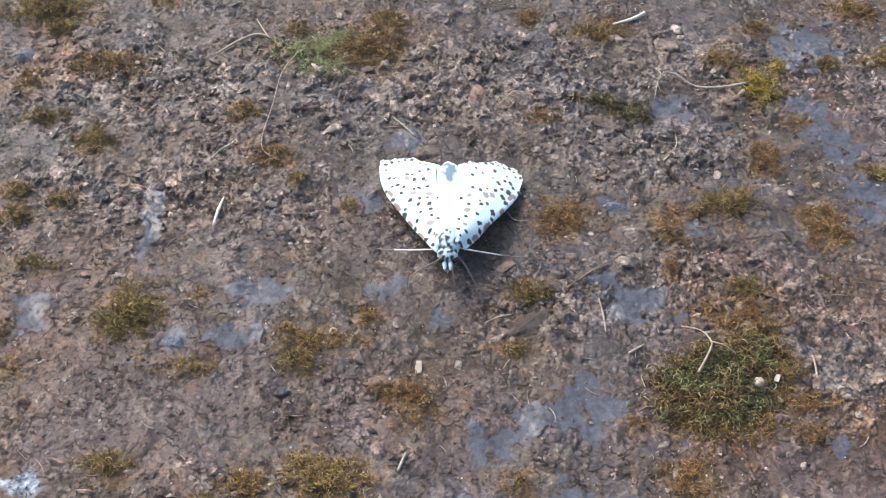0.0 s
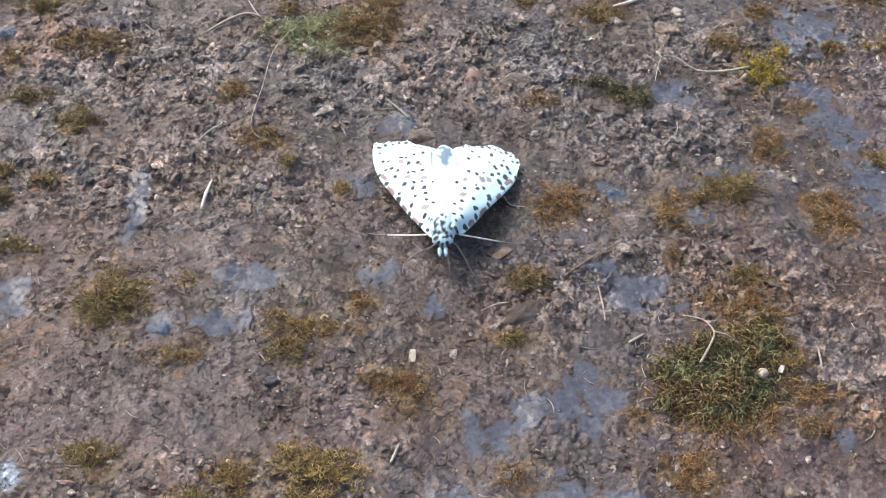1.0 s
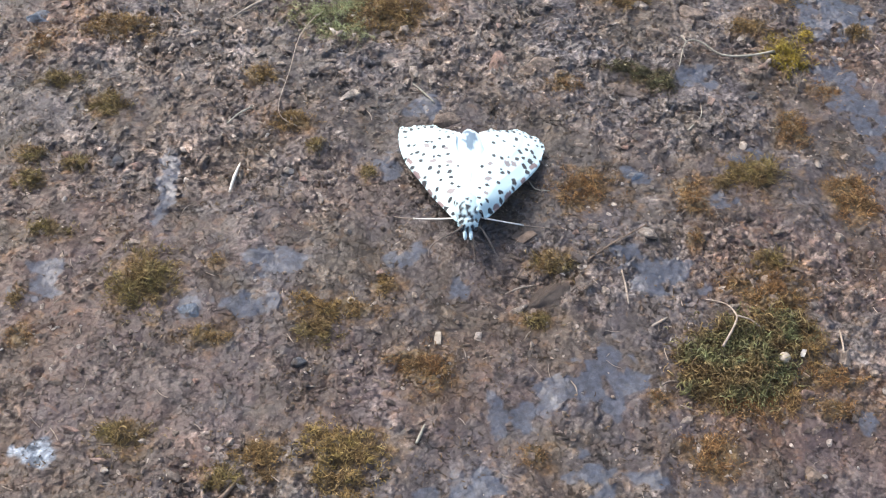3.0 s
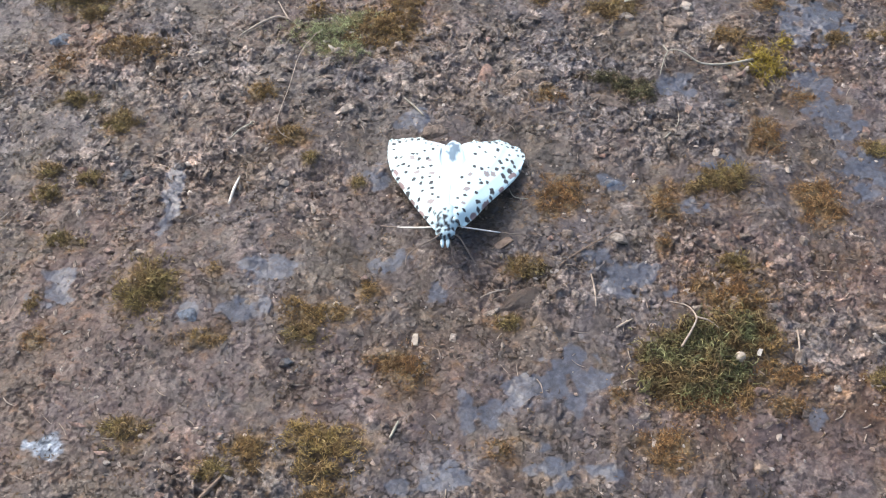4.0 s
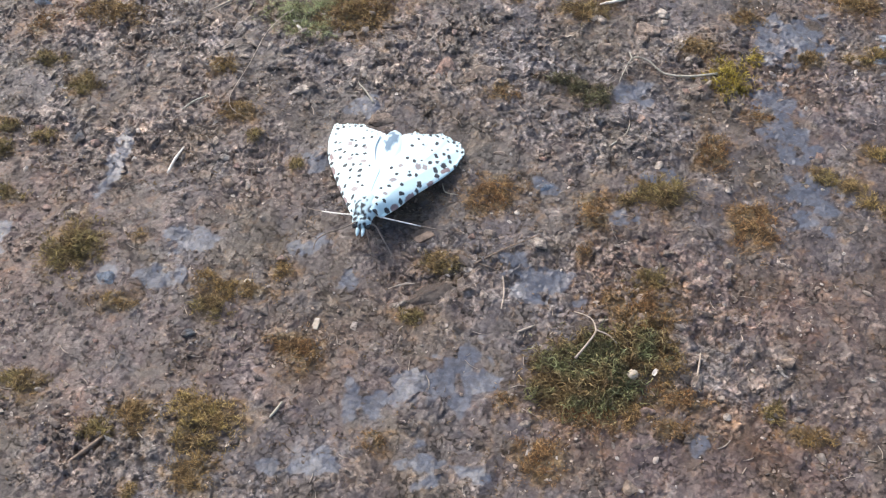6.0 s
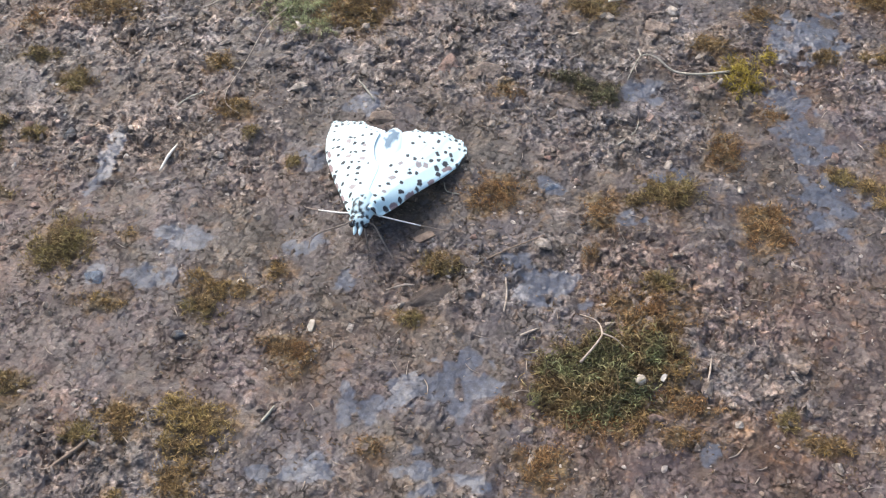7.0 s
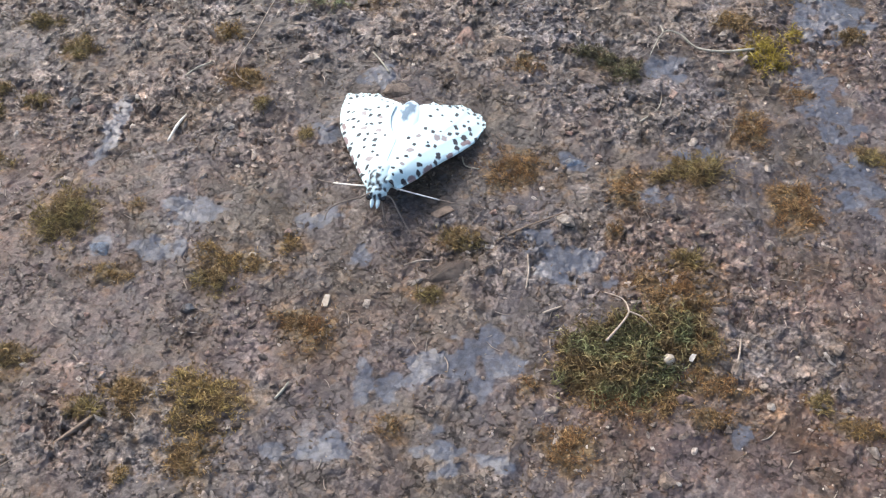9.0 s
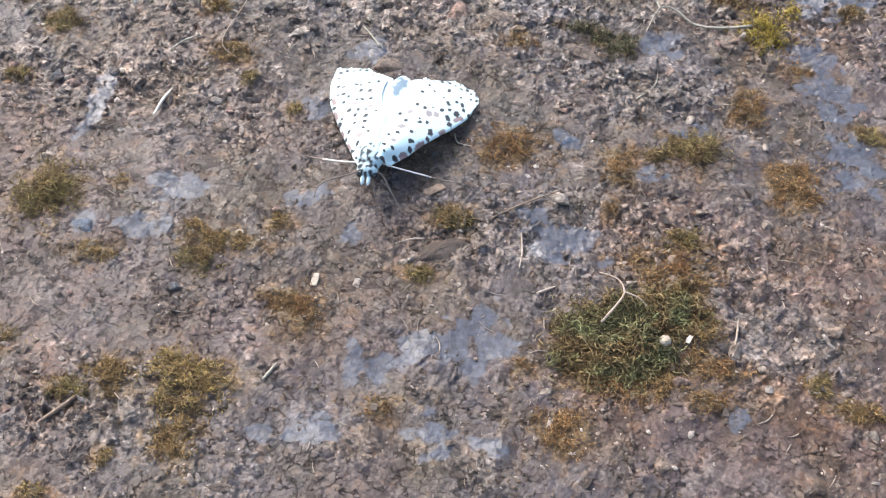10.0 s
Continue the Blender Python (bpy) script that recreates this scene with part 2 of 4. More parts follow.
def ground_material():
    m, t, b = material("damp_crusted_concrete")
    v = mm_coords(t)
    fine, mid, broad = noise_tex(t, v, 1.9, 4, 0.55), noise_tex(t, v, 0.55, 5, 0.6, 0.6), noise_tex(t, v, 0.09, 4, 0.6, 0.4)
    soil = ramp(t, fine, [(0.32, (0.026, 0.017, 0.012)), (0.47, (0.080, 0.061, 0.050)), (0.60, (0.130, 0.102, 0.085)), (0.72, (0.28, 0.235, 0.205))])
    lilac = ramp(t, fine, [(0.32, (0.034, 0.026, 0.026)), (0.5, (0.108, 0.091, 0.093)), (0.70, (0.27, 0.238, 0.24))])
    c = blend(t, ramp(t, broad, [(0.37, (0, 0, 0)), (0.57, (1, 1, 1))]), soil, lilac)
    chip_no = node(t, "Attribute", attribute_name="chip").outputs["Fac"]
    c = blend(t, 0.45, c, ramp(t, chip_no, [(0.15, (0.55, 0.51, 0.48)), (0.5, (0.97, 0.92, 0.88)), (0.75, (1.35, 1.28, 1.2)), (0.9, (3.0, 2.75, 2.5))]), "MULTIPLY")
    bare = node(t, "Attribute", attribute_name="bare").outputs["Fac"]
    slurry = blend(t, ramp(t, broad, [(0.37, (0, 0, 0)), (0.57, (1, 1, 1))]), ramp(t, mid, [(0.35, (0.038, 0.026, 0.019)), (0.65, (0.070, 0.052, 0.041))]), ramp(t, mid, [(0.35, (0.049, 0.036, 0.036)), (0.65, (0.084, 0.064, 0.065))]))
    c = blend(t, maths(t, "SUBTRACT", 0.80, maths(t, "MULTIPLY", bare, 0.80)), c, slurry)
    big_tall, big_no, _ = shards(t, v, 0.45, (1.0, 1.35, 1.0))
    small_tall, small_no, _ = shards(t, v, 1.2, (1.0, 1.4, 1.0))
    for number, most in ((big_no, 0.8), (small_no, 0.45)):
        tint = ramp(t, number, [(0.0, (0.62, 0.57, 0.54)), (0.30, (0.95, 0.92, 0.89)), (0.80, (1.08, 1.04, 1.0)), (0.90, (1.55, 1.48, 1.4)), (1.0, (2.1, 1.98, 1.86))])
        c = blend(t, maths(t, "ADD", 0.08, maths(t, "MULTIPLY", bare, most)), c, tint, "MULTIPLY")
    rusty = ramp(t, mid, [(0.55, (0, 0, 0)), (0.72, (0.55, 0.55, 0.55))])
    c = blend(t, rusty, c, (0.15, 0.080, 0.036))
    warp = node(t, "VectorMath", operation="ADD")
    t.links.new(v, warp.inputs[0])
    bent = node(t, "VectorMath", operation="SCALE")
    t.links.new(node(t, "TexNoise", Vector=v, Scale=0.6, Detail=5.0, Roughness=0.65).outputs["Color"], bent.inputs[0])
    bent.inputs["Scale"].default_value = 3.4
    t.links.new(bent.outputs[0], warp.inputs[1])
    crack = node(t, "TexVoronoi", feature="DISTANCE_TO_EDGE", Vector=warp.outputs[0], Scale=0.5).outputs["Distance"]
    cracked = ramp(t, crack, [(0.0, (1, 1, 1)), (0.042, (0, 0, 0))])
    gate = ramp(t, noise_tex(t, v, 0.25, 3), [(0.48, (0, 0, 0)), (0.62, (0.7, 0.7, 0.7))])
    cracked = maths(t, "MULTIPLY", cracked, gate)
    c = blend(t, cracked, c, (0.018, 0.012, 0.009))
    dp = node(t, "Attribute", attribute_name="damp").outputs["Fac"]
    c = blend(t, maths(t, "MULTIPLY", dp, 0.55), c, ramp(t, fine, [(0.35, (0.040, 0.032, 0.028)), (0.65, (0.115, 0.095, 0.085))]))
    iron = node(t, "Attribute", attribute_name="iron").outputs["Fac"]
    c = blend(t, iron, blend(t, 1.0, c, (0.95, 1.0, 0.98), "MULTIPLY"), blend(t, 1.0, c, (1.07, 0.97, 0.89), "MULTIPLY"))
    halo = maths(t, "MULTIPLY", node(t, "Attribute", attribute_name="halo").outputs["Fac"], ramp(t, mid, [(0.3, (0.25, 0.25, 0.25)), (0.6, (0.85, 0.85, 0.85))]))
    c = blend(t, halo, c, ramp(t, fine, [(0.3, (0.040, 0.024, 0.011)), (0.5, (0.130, 0.074, 0.032)), (0.72, (0.27, 0.172, 0.09))]))
    zone = ramp(t, noise_tex(t, v, 0.045, 3, 0.55, 0.5), [(0.38, (0.92, 0.98, 1.05)), (0.5, (0.97, 1, 1.02)), (0.62, (1.06, 0.975, 0.88))])
    c = blend(t, 1.0, c, zone, "MULTIPLY")
    sm = node(t, "Attribute", attribute_name="smooth").outputs["Fac"]
    # the sky's reflected blue is put into the smooth cement's own colour
    sky_tinted_cement = ramp(t, noise_tex(t, v, 1.2, 5, 0.7), [(0.28, (0.028, 0.030, 0.036)), (0.48, (0.054, 0.063, 0.083)), (0.66, (0.086, 0.100, 0.132)), (0.8, (0.17, 0.19, 0.225))])
    c = blend(t, maths(t, "MULTIPLY", sm, 0.8), c, sky_tinted_cement)
    # tints the ground brown where the moss cushions stand
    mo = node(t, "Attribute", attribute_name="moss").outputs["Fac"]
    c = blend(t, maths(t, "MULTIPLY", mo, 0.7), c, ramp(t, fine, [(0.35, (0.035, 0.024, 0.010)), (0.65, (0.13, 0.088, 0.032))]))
    wh = node(t, "Attribute", attribute_name="white").outputs["Fac"]
    c = blend(t, maths(t, "MULTIPLY", wh, 0.85), c, ramp(t, noise_tex(t, v, 1.0, 5, 0.7), [(0.38, (0.10, 0.115, 0.14)), (0.55, (0.25, 0.30, 0.36)), (0.72, (0.55, 0.60, 0.66))]))
    t.links.new(c, b.inputs["Base Color"])
    wet = ramp(t, noise_tex(t, v, 0.35, 4), [(0.35, (0.24, 0.24, 0.24)), (0.65, (0.46, 0.46, 0.46))])
    t.links.new(blend(t, maths(t, "MULTIPLY", sm, 0.6), wet, (0.36, 0.36, 0.36)), b.inputs["Roughness"])
    t.links.new(maths(t, "ADD", 0.22, maths(t, "MULTIPLY", bare, 0.30)), b.inputs["Specular IOR Level"])
    soft = maths(t, "ADD", maths(t, "MULTIPLY", noise_tex(t, v, 1.3, 4, 0.55), maths(t, "ADD", 0.24, maths(t, "MULTIPLY", bare, 0.26))), maths(t, "MULTIPLY", noise_tex(t, v, 4.5, 3, 0.6), 0.10))
    broken = maths(t, "MULTIPLY", maths(t, "ADD", maths(t, "MULTIPLY", big_tall, 0.75), maths(t, "MULTIPLY", small_tall, 0.6)), maths(t, "ADD", 0.22, maths(t, "MULTIPLY", bare, 0.95)))
    tall = maths(t, "SUBTRACT", maths(t, "ADD", soft, broken), maths(t, "MULTIPLY", cracked, 0.5))
    strength = maths(t, "SUBTRACT", 1.0, maths(t, "MULTIPLY", sm, 0.6))
    bump = node(t, "Bump", Strength=strength, Distance=0.001, Height=tall)
    t.links.new(bump.outputs["Normal"], b.inputs["Normal"])
    return m


def stone_material(name, stops, rough=0.5, by="object"):
    m, t, b = material(name, rough)
    v = mm_coords(t)
    if by == "object":
        pick = node(t, "ObjectInfo").outputs["Random"]
    else:
        pick = node(t, "NewGeometry").outputs["Random Per Island"]
    c = ramp(t, pick, stops)
    grain = noise_tex(t, v, 2.2, 5, 0.65)
    c = blend(t, 0.85, c, ramp(t, grain, [(0.3, (0.35, 0.33, 0.31)), (0.55, (0.95, 0.94, 0.92)), (0.8, (1.35, 1.32, 1.3))]), "MULTIPLY")
    dirt = ramp(t, noise_tex(t, v, 0.8, 4), [(0.42, (0, 0, 0)), (0.62, (0.85, 0.85, 0.85))])
    c = blend(t, dirt, c, (0.085, 0.060, 0.045))
    t.links.new(c, b.inputs["Base Color"])
    t.links.new(ramp(t, grain, [(0.3, (rough - 0.15,) * 3), (0.7, (rough + 0.15,) * 3)]), b.inputs["Roughness"])
    bump = node(t, "Bump", Strength=1.0, Distance=0.0009, Height=noise_tex(t, v, 1.5, 6, 0.7))
    t.links.new(bump.outputs["Normal"], b.inputs["Normal"])
    return m


def moss_material(name, stops, dead=0.44):
    m, t, b = material(name, 0.65, 0.3)
    v = mm_coords(t)
    pick = node(t, "NewGeometry").outputs["Random Per Island"]
    c = ramp(t, pick, stops)
    patch = ramp(t, noise_tex(t, v, 0.5, 3), [(0.35, (0.75, 0.66, 0.58)), (0.65, (1.3, 1.28, 1.15))])
    withered = ramp(t, noise_tex(t, v, 0.28, 3), [(dead, (0, 0, 0)), (dead + 0.16, (0.8, 0.8, 0.8))])
    c = blend(t, withered, c, ramp(t, pick, [(0, (0.05, 0.029, 0.011)), (0.6, (0.148, 0.094, 0.041)), (1, (0.31, 0.22, 0.112))]))
    t.links.new(blend(t, 0.9, c, patch, "MULTIPLY"), b.inputs["Base Color"])
    return m


def plant_material(name, dark, light, rough=0.55):
    m, t, b = material(name, rough, 0.4)
    v = mm_coords(t)
    t.links.new(ramp(t, noise_tex(t, v, 1.6, 4), [(0.3, dark), (0.7, light)]), b.inputs["Base Color"])
    bump = node(t, "Bump", Strength=0.4, Distance=0.0001, Height=noise_tex(t, v, 6.0, 3))
    t.links.new(bump.outputs["Normal"], b.inputs["Normal"])
    return m


def pattern_material(name, ground, rough=0.75, ink=(0.022, 0.026, 0.032)):
    """Scaled wing or body: ground colour, with black and red-brown marks from the mesh's pigment attributes."""
    m, t, b = material(name, rough, 0.25)
    v = mm_coords(t)
    base = ramp(t, noise_tex(t, v, 3.0, 4), [(0.3, tuple(k * 0.93 for k in ground)), (0.7, ground)])
    black = node(t, "Attribute", attribute_name="black").outputs["Fac"]
    red = node(t, "Attribute", attribute_name="red").outputs["Fac"]
    c = blend(t, red, base, (0.20, 0.148, 0.148))
    c = blend(t, black, c, ink)
    t.links.new(c, b.inputs["Base Color"])
    b.inputs["Sheen Weight"].default_value = 0.172
    bump = node(t, "Bump", Strength=0.25, Distance=0.00006, Height=noise_tex(t, v, 9.0, 3))
    t.links.new(bump.outputs["Normal"], b.inputs["Normal"])
    return m


GROUND = ground_material()
STONES = {
    "tan": stone_material("tan_stone", [(0, (0.24, 0.18, 0.14)), (1, (0.38, 0.295, 0.232))]),
    "pale": stone_material("pale_stone", [(0, (0.34, 0.28, 0.23)), (1, (0.57, 0.50, 0.43))]),
    "pink": stone_material("pinkish_stone", [(0, (0.31, 0.19, 0.15)), (1, (0.42, 0.29, 0.24))]),
    "blue": stone_material("blue_grey_stone", [(0, (0.15, 0.19, 0.25)), (1, (0.24, 0.30, 0.38))], 0.4),
    "brown": stone_material("dark_brown_stone", [(0, (0.075, 0.055, 0.045)), (1, (0.11, 0.085, 0.07))]),
    "dark": stone_material("dark_slate_stone", [(0, (0.050, 0.056, 0.070)), (1, (0.12, 0.13, 0.15))], 0.4),
    "mixed": stone_material("mixed_aggregate", [(0, (0.07, 0.056, 0.049)), (0.3, (0.13, 0.102, 0.088)), (0.6, (0.22, 0.172, 0.142)), (0.85, (0.29, 0.235, 0.195)), (1, (0.37, 0.31, 0.26))]),
}
# palest stops colour pale grains and also stand in for wet glints
GRIT = stone_material("loose_grit", [(0, (0.05, 0.04, 0.033)), (0.35, (0.12, 0.090, 0.074)), (0.65, (0.24, 0.182, 0.147)), (0.85, (0.42, 0.335, 0.275)), (1, (0.62, 0.56, 0.50))], 0.45, "island")
MOSSES = {
    "dark": moss_material("dark_moss", [(0, (0.016, 0.014, 0.008)), (0.5, (0.050, 0.046, 0.022)), (0.85, (0.110, 0.105, 0.050)), (1, (0.26, 0.26, 0.17))], 0.6),
    "olive": moss_material("olive_moss", [(0, (0.040, 0.030, 0.012)), (0.4, (0.118, 0.090, 0.034)), (0.8, (0.200, 0.158, 0.060)), (1, (0.27, 0.215, 0.105))]),
    "brown": moss_material("brown_moss", [(0, (0.040, 0.025, 0.011)), (0.4, (0.140, 0.090, 0.033)), (0.8, (0.23, 0.153, 0.057)), (1, (0.33, 0.235, 0.105))]),
    "rust": moss_material("rust_brown_moss", [(0, (0.036, 0.020, 0.010)), (0.4, (0.140, 0.075, 0.029)), (0.8, (0.23, 0.13, 0.052)), (1, (0.36, 0.24, 0.12))]),
    "green": moss_material("green_moss", [(0, (0.028, 0.024, 0.012)), (0.25, (0.068, 0.060, 0.027)), (0.5, (0.092, 0.096, 0.042)), (0.8, (0.160, 0.168, 0.080)), (1, (0.26, 0.28, 0.15))], 0.40),
    "golden": moss_material("golden_moss", [(0, (0.042, 0.030, 0.012)), (0.4, (0.155, 0.110, 0.038)), (0.8, (0.28, 0.205, 0.070)), (1, (0.38, 0.30, 0.13))]),
    "mint": moss_material("pale_green_moss", [(0, (0.06, 0.065, 0.03)), (0.4, (0.165, 0.185, 0.090)), (0.8, (0.29, 0.325, 0.175)), (1, (0.42, 0.46, 0.28))], 0.55),
    "yellow": moss_material("yellow_moss", [(0, (0.06, 0.042, 0.008)), (0.4, (0.17, 0.125, 0.018)), (0.8, (0.36, 0.29, 0.04)), (1, (0.50, 0.42, 0.10))], 0.60),
}
SHREDS = moss_material("withered_moss_shreds", [(0, (0.03, 0.02, 0.01)), (0.6, (0.085, 0.056, 0.027)), (1, (0.17, 0.118, 0.062))], 0.8)
STRAW = plant_material("dry_straw", (0.17, 0.128, 0.095), (0.40, 0.335, 0.27))
GREY_STEM = plant_material("grey_green_stem", (0.16, 0.148, 0.115), (0.36, 0.34, 0.275))
BARK = plant_material("brown_bark", (0.085, 0.056, 0.038), (0.24, 0.17, 0.12))
WHITE_STRAW = plant_material("bleached_white_straw", (0.42, 0.37, 0.31), (0.72, 0.67, 0.6))
BLEACHED = plant_material("bleached_chip", (0.20, 0.165, 0.125), (0.42, 0.365, 0.29))


# ---- building helpers ----
def mesh_of(name, verts, faces, mat, smooth=False):
    me = bpy.data.meshes.new(name)
    me.from_pydata([tuple(v) for v in verts], [], [tuple(f) for f in faces])
    me.materials.append(mat)
    if smooth:
        me.shade_smooth()
    me.update()
    return me


def part(name, me, parent, label=""):
    """One mesh as one part of a thing; the part's places are in the thing's space."""
    ob = new(name, me)
    ob.parent = parent
    return tagged(ob, label) if label else ob


def h1(x, y):
    return float(height(np.array([x]), np.array([y]))[0])


def tube(points, radii, sides=6, tip=True):
    """A closed tapered tube through points, in mm; returns verts in metres and faces."""
    pts = [Vector(p) for p in points]
    fine, rad = [], []
    for k in range(len(pts) - 1):
        a, b, c, d = pts[max(k - 1, 0)], pts[k], pts[k + 1], pts[min(k + 2, len(pts) - 1)]
        for s in range(4):
            u = s / 4
            fine.append(0.5 * (2 * b + (c - a) * u + (2 * a - 5 * b + 4 * c - d) * u * u + (3 * b - a - 3 * c + d) * u ** 3))
            rad.append(radii[k] * (1 - u) + radii[k + 1] * u)
    fine.append(pts[-1])
    rad.append(radii[-1])
    verts, faces = [], []
    for k, p in enumerate(fine):
        way = (fine[min(k + 1, len(fine) - 1)] - fine[max(k - 1, 0)]).normalized()
        side = way.cross(Vector((0, 0, 1)))
        side = side.normalized() if side.length > 1e-4 else Vector((1, 0, 0))
        up = side.cross(way)
        for j in range(sides):
            a = 2 * math.pi * j / sides
            verts.append((p + rad[k] * (math.cos(a) * side + math.sin(a) * up)) * MM)
    for k in range(len(fine) - 1):
        for j in range(sides):
            q = (j + 1) % sides
            faces.append((k * sides + j, k * sides + q, (k + 1) * sides + q, (k + 1) * sides + j))
    faces.append(tuple(range(sides))[::-1])
    faces.append(tuple(range((len(fine) - 1) * sides, len(fine) * sides)))
    return verts, faces


# ---- ground: one sheet, fine where it is looked at, coarse to the horizon ----
def ground_axis(lo, hi, step):
    far, d = [], step
    x = hi
    while x < 40000:
        d *= 1.42
        x += d
        far.append(x)
    mid = np.arange(lo, hi + step / 2, step)
    return np.concatenate([lo - (np.array(far[::-1]) - hi), mid, far])


def build_ground():
    gx, gy = ground_axis(-78, 86, 0.18), ground_axis(-54, 60, 0.18)
    x, y = np.meshgrid(gx, gy)
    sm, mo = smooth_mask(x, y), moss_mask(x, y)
    wh = blot(x, y, WHITE, 0.7, 0.3, 11)
    z = height(x, y, (sm, mo))
    wx, wy = x + 0.6 * perlin(x / 2.3, y / 2.3, 21), y + 0.6 * perlin(x / 2.3, y / 2.3, 22)
    chips = 0.3 * facets(wx, wy, 2.3, 3)[1] + 0.7 * facets(wx, wy, 0.95, 4)[1]
    fade = np.clip(1 - (np.maximum(np.abs(x) - 120, np.abs(y) - 100)) / 200, 0, 1)
    z = z * fade
    chips = 0.5 + (chips - 0.5) * fade
    n, k = len(gx), len(gy)
    me = bpy.data.meshes.new("ground")
    me.vertices.add(n * k)
    me.vertices.foreach_set("co", (np.stack([x, y, z], -1).reshape(-1) * MM).astype(np.float32))
    i = (np.arange(k - 1)[:, None] * n + np.arange(n - 1)[None]).reshape(-1)
    quads = np.stack([i, i + 1, i + n + 1, i + n], 1).astype(np.int32)
    me.loops.add(quads.size)
    me.loops.foreach_set("vertex_index", quads.reshape(-1))
    me.polygons.add(len(quads))
    me.polygons.foreach_set("loop_start", np.arange(0, quads.size, 4, dtype=np.int32))
    me.update(calc_edges=True)
    me.validate()
    me.shade_smooth()
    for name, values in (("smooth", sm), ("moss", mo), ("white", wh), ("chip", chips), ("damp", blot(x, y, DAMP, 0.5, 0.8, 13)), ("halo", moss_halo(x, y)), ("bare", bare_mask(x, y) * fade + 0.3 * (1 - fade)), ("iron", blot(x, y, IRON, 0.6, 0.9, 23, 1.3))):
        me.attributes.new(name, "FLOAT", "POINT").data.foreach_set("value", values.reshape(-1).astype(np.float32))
    me.materials.append(GROUND)
    return tagged(new("ground", me), "damp brown crusted concrete with grit, cracks and bluish smooth patches", "ground", kind="structure")


ground = build_ground()


# ---- stones set in the ground ----
def rock(seed, mat, level=2):
    """An angular broken stone about 2 across, with slightly worn edges."""
    r = random.Random(seed)
    bm = bmesh.new()
    for _ in range(9 + 4 * level):
        d = Vector((r.gauss(0, 1), r.gauss(0, 1), r.gauss(0, 1))).normalized()
        bm.verts.new(d * r.uniform(0.8, 1.05))
    done = bmesh.ops.convex_hull(bm, input=bm.verts)
    bmesh.ops.delete(bm, geom=list({g for g in done["geom_interior"] + done["geom_unused"] if isinstance(g, bmesh.types.BMVert)}), context="VERTS")
    if level > 1:
        bmesh.ops.bevel(bm, geom=list(bm.edges), offset=0.07, segments=1, affect="EDGES")
        bmesh.ops.subdivide_edges(bm, edges=list(bm.edges), cuts=2, use_grid_fill=True)
        for v in bm.verts:
            v.co *= 1 + 0.10 * noise.noise(v.co * 2.2 + Vector((seed, 0, 0))) + 0.05 * noise.noise(v.co * 6.0)
    for v in bm.verts:
        v.co *= 1 + r.uniform(-0.015, 0.015)
    bmesh.ops.recalc_face_normals(bm, faces=list(bm.faces))
    me = bpy.data.meshes.new("stone")
    bm.to_mesh(me)
    bm.free()
    me.materials.append(mat)
    return me


def place(ob, x, y, z, size, turn=(0, 0, 0)):
    ob.matrix_basis = Matrix.LocRotScale(Vector((x, y, z)) * MM, Euler([radians(a) for a in turn]), Vector(size) * MM)
    return ob


STONE_SPOTS = {
    "tan": [(-1.9, 18.9, 2.6, 1.6), (11.6, 29.4, 3.6, 2.8), (30.0, 38.4, 1.8, 1.9), (-31.2, 38.4, 2.6, 1.7), (-33.7, 10.1, 1.4, 1.3), (-25.7, 4.1, 1.2, 1.2), (-22.0, 3.6, 1.3, 1.1), (5.7, -6.4, 1.5, 0.8), (37.3, -13.5, 1.0, 1.5), (37.3, -10.0, 0.7, 1.0), (36.6, 43.0, 2.7, 2.2), (-18.4, -45.0, 0.6, 1.0), (37.1, -37.4, 1.0, 1.5), (2.1, -40.7, 0.6, 0.8), (56.2, -17.5, 1.0, 1.0), (-14.0, -45.5, 0.5, 0.8), (5.8, -41.3, 0.7, 0.5), (56.3, -26.6, 0.8, 0.7)],
    "pale": [(-15.6, 23.5, 1.6, 1.2), (16.4, -1.3, 1.0, 1.2), (23.2, -2.8, 1.4, 1.2), (16.6, -11.6, 0.6, 1.1), (13.7, 19.5, 0.7, 0.9), (32.5, -13.9, 0.8, 0.6), (35.4, -8.4, 0.6, 0.7), (-19.4, 4.2, 0.5, 1.5), (-39.0, 35.6, 1.3, 1.2), (48.9, 10.5, 0.7, 1.1), (47.7, -23.7, 0.5, 0.7), (-42.7, -4.9, 0.6, 0.6), (38.6, 46.9, 1.4, 1.3), (39.1, 14.3, 0.7, 1.4), (42.8, -15.5, 1.5, 0.7), (54.5, -20.9, 1.0, 0.5), (57.0, -25.4, 0.9, 0.6), (59.4, -30.4, 0.9, 0.9), (66.9, -5.7, 1.1, 0.4), (66.2, -19.1, 0.9, 0.5)],
    "pink": [(5.8, 30.6, 1.7, 2.8), (-43.9, 9.3, 1.1, 1.1), (-46.7, -4.0, 0.9, 1.0), (38.6, -26.9, 1.1, 0.9), (-53.6, 11.6, 0.9, 0.9), (-34.2, -41.3, 0.7, 0.9), (-28.1, -32.9, 0.6, 0.6)],
    "blue": [(-62.1, 39.6, 2.6, 1.7), (-34.2, -14.9, 1.8, 1.5), (-31.3, 26.7, 0.7, 1.0), (23.2, 8.7, 1.6, 1.1)],
    "dark": [(-46.6, 10.1, 1.2, 1.4), (-38.9, 11.9, 0.9, 1.1), (-20.8, -22.5, 1.0, 1.0), (42.9, 25.0, 1.5, 1.3)],
}
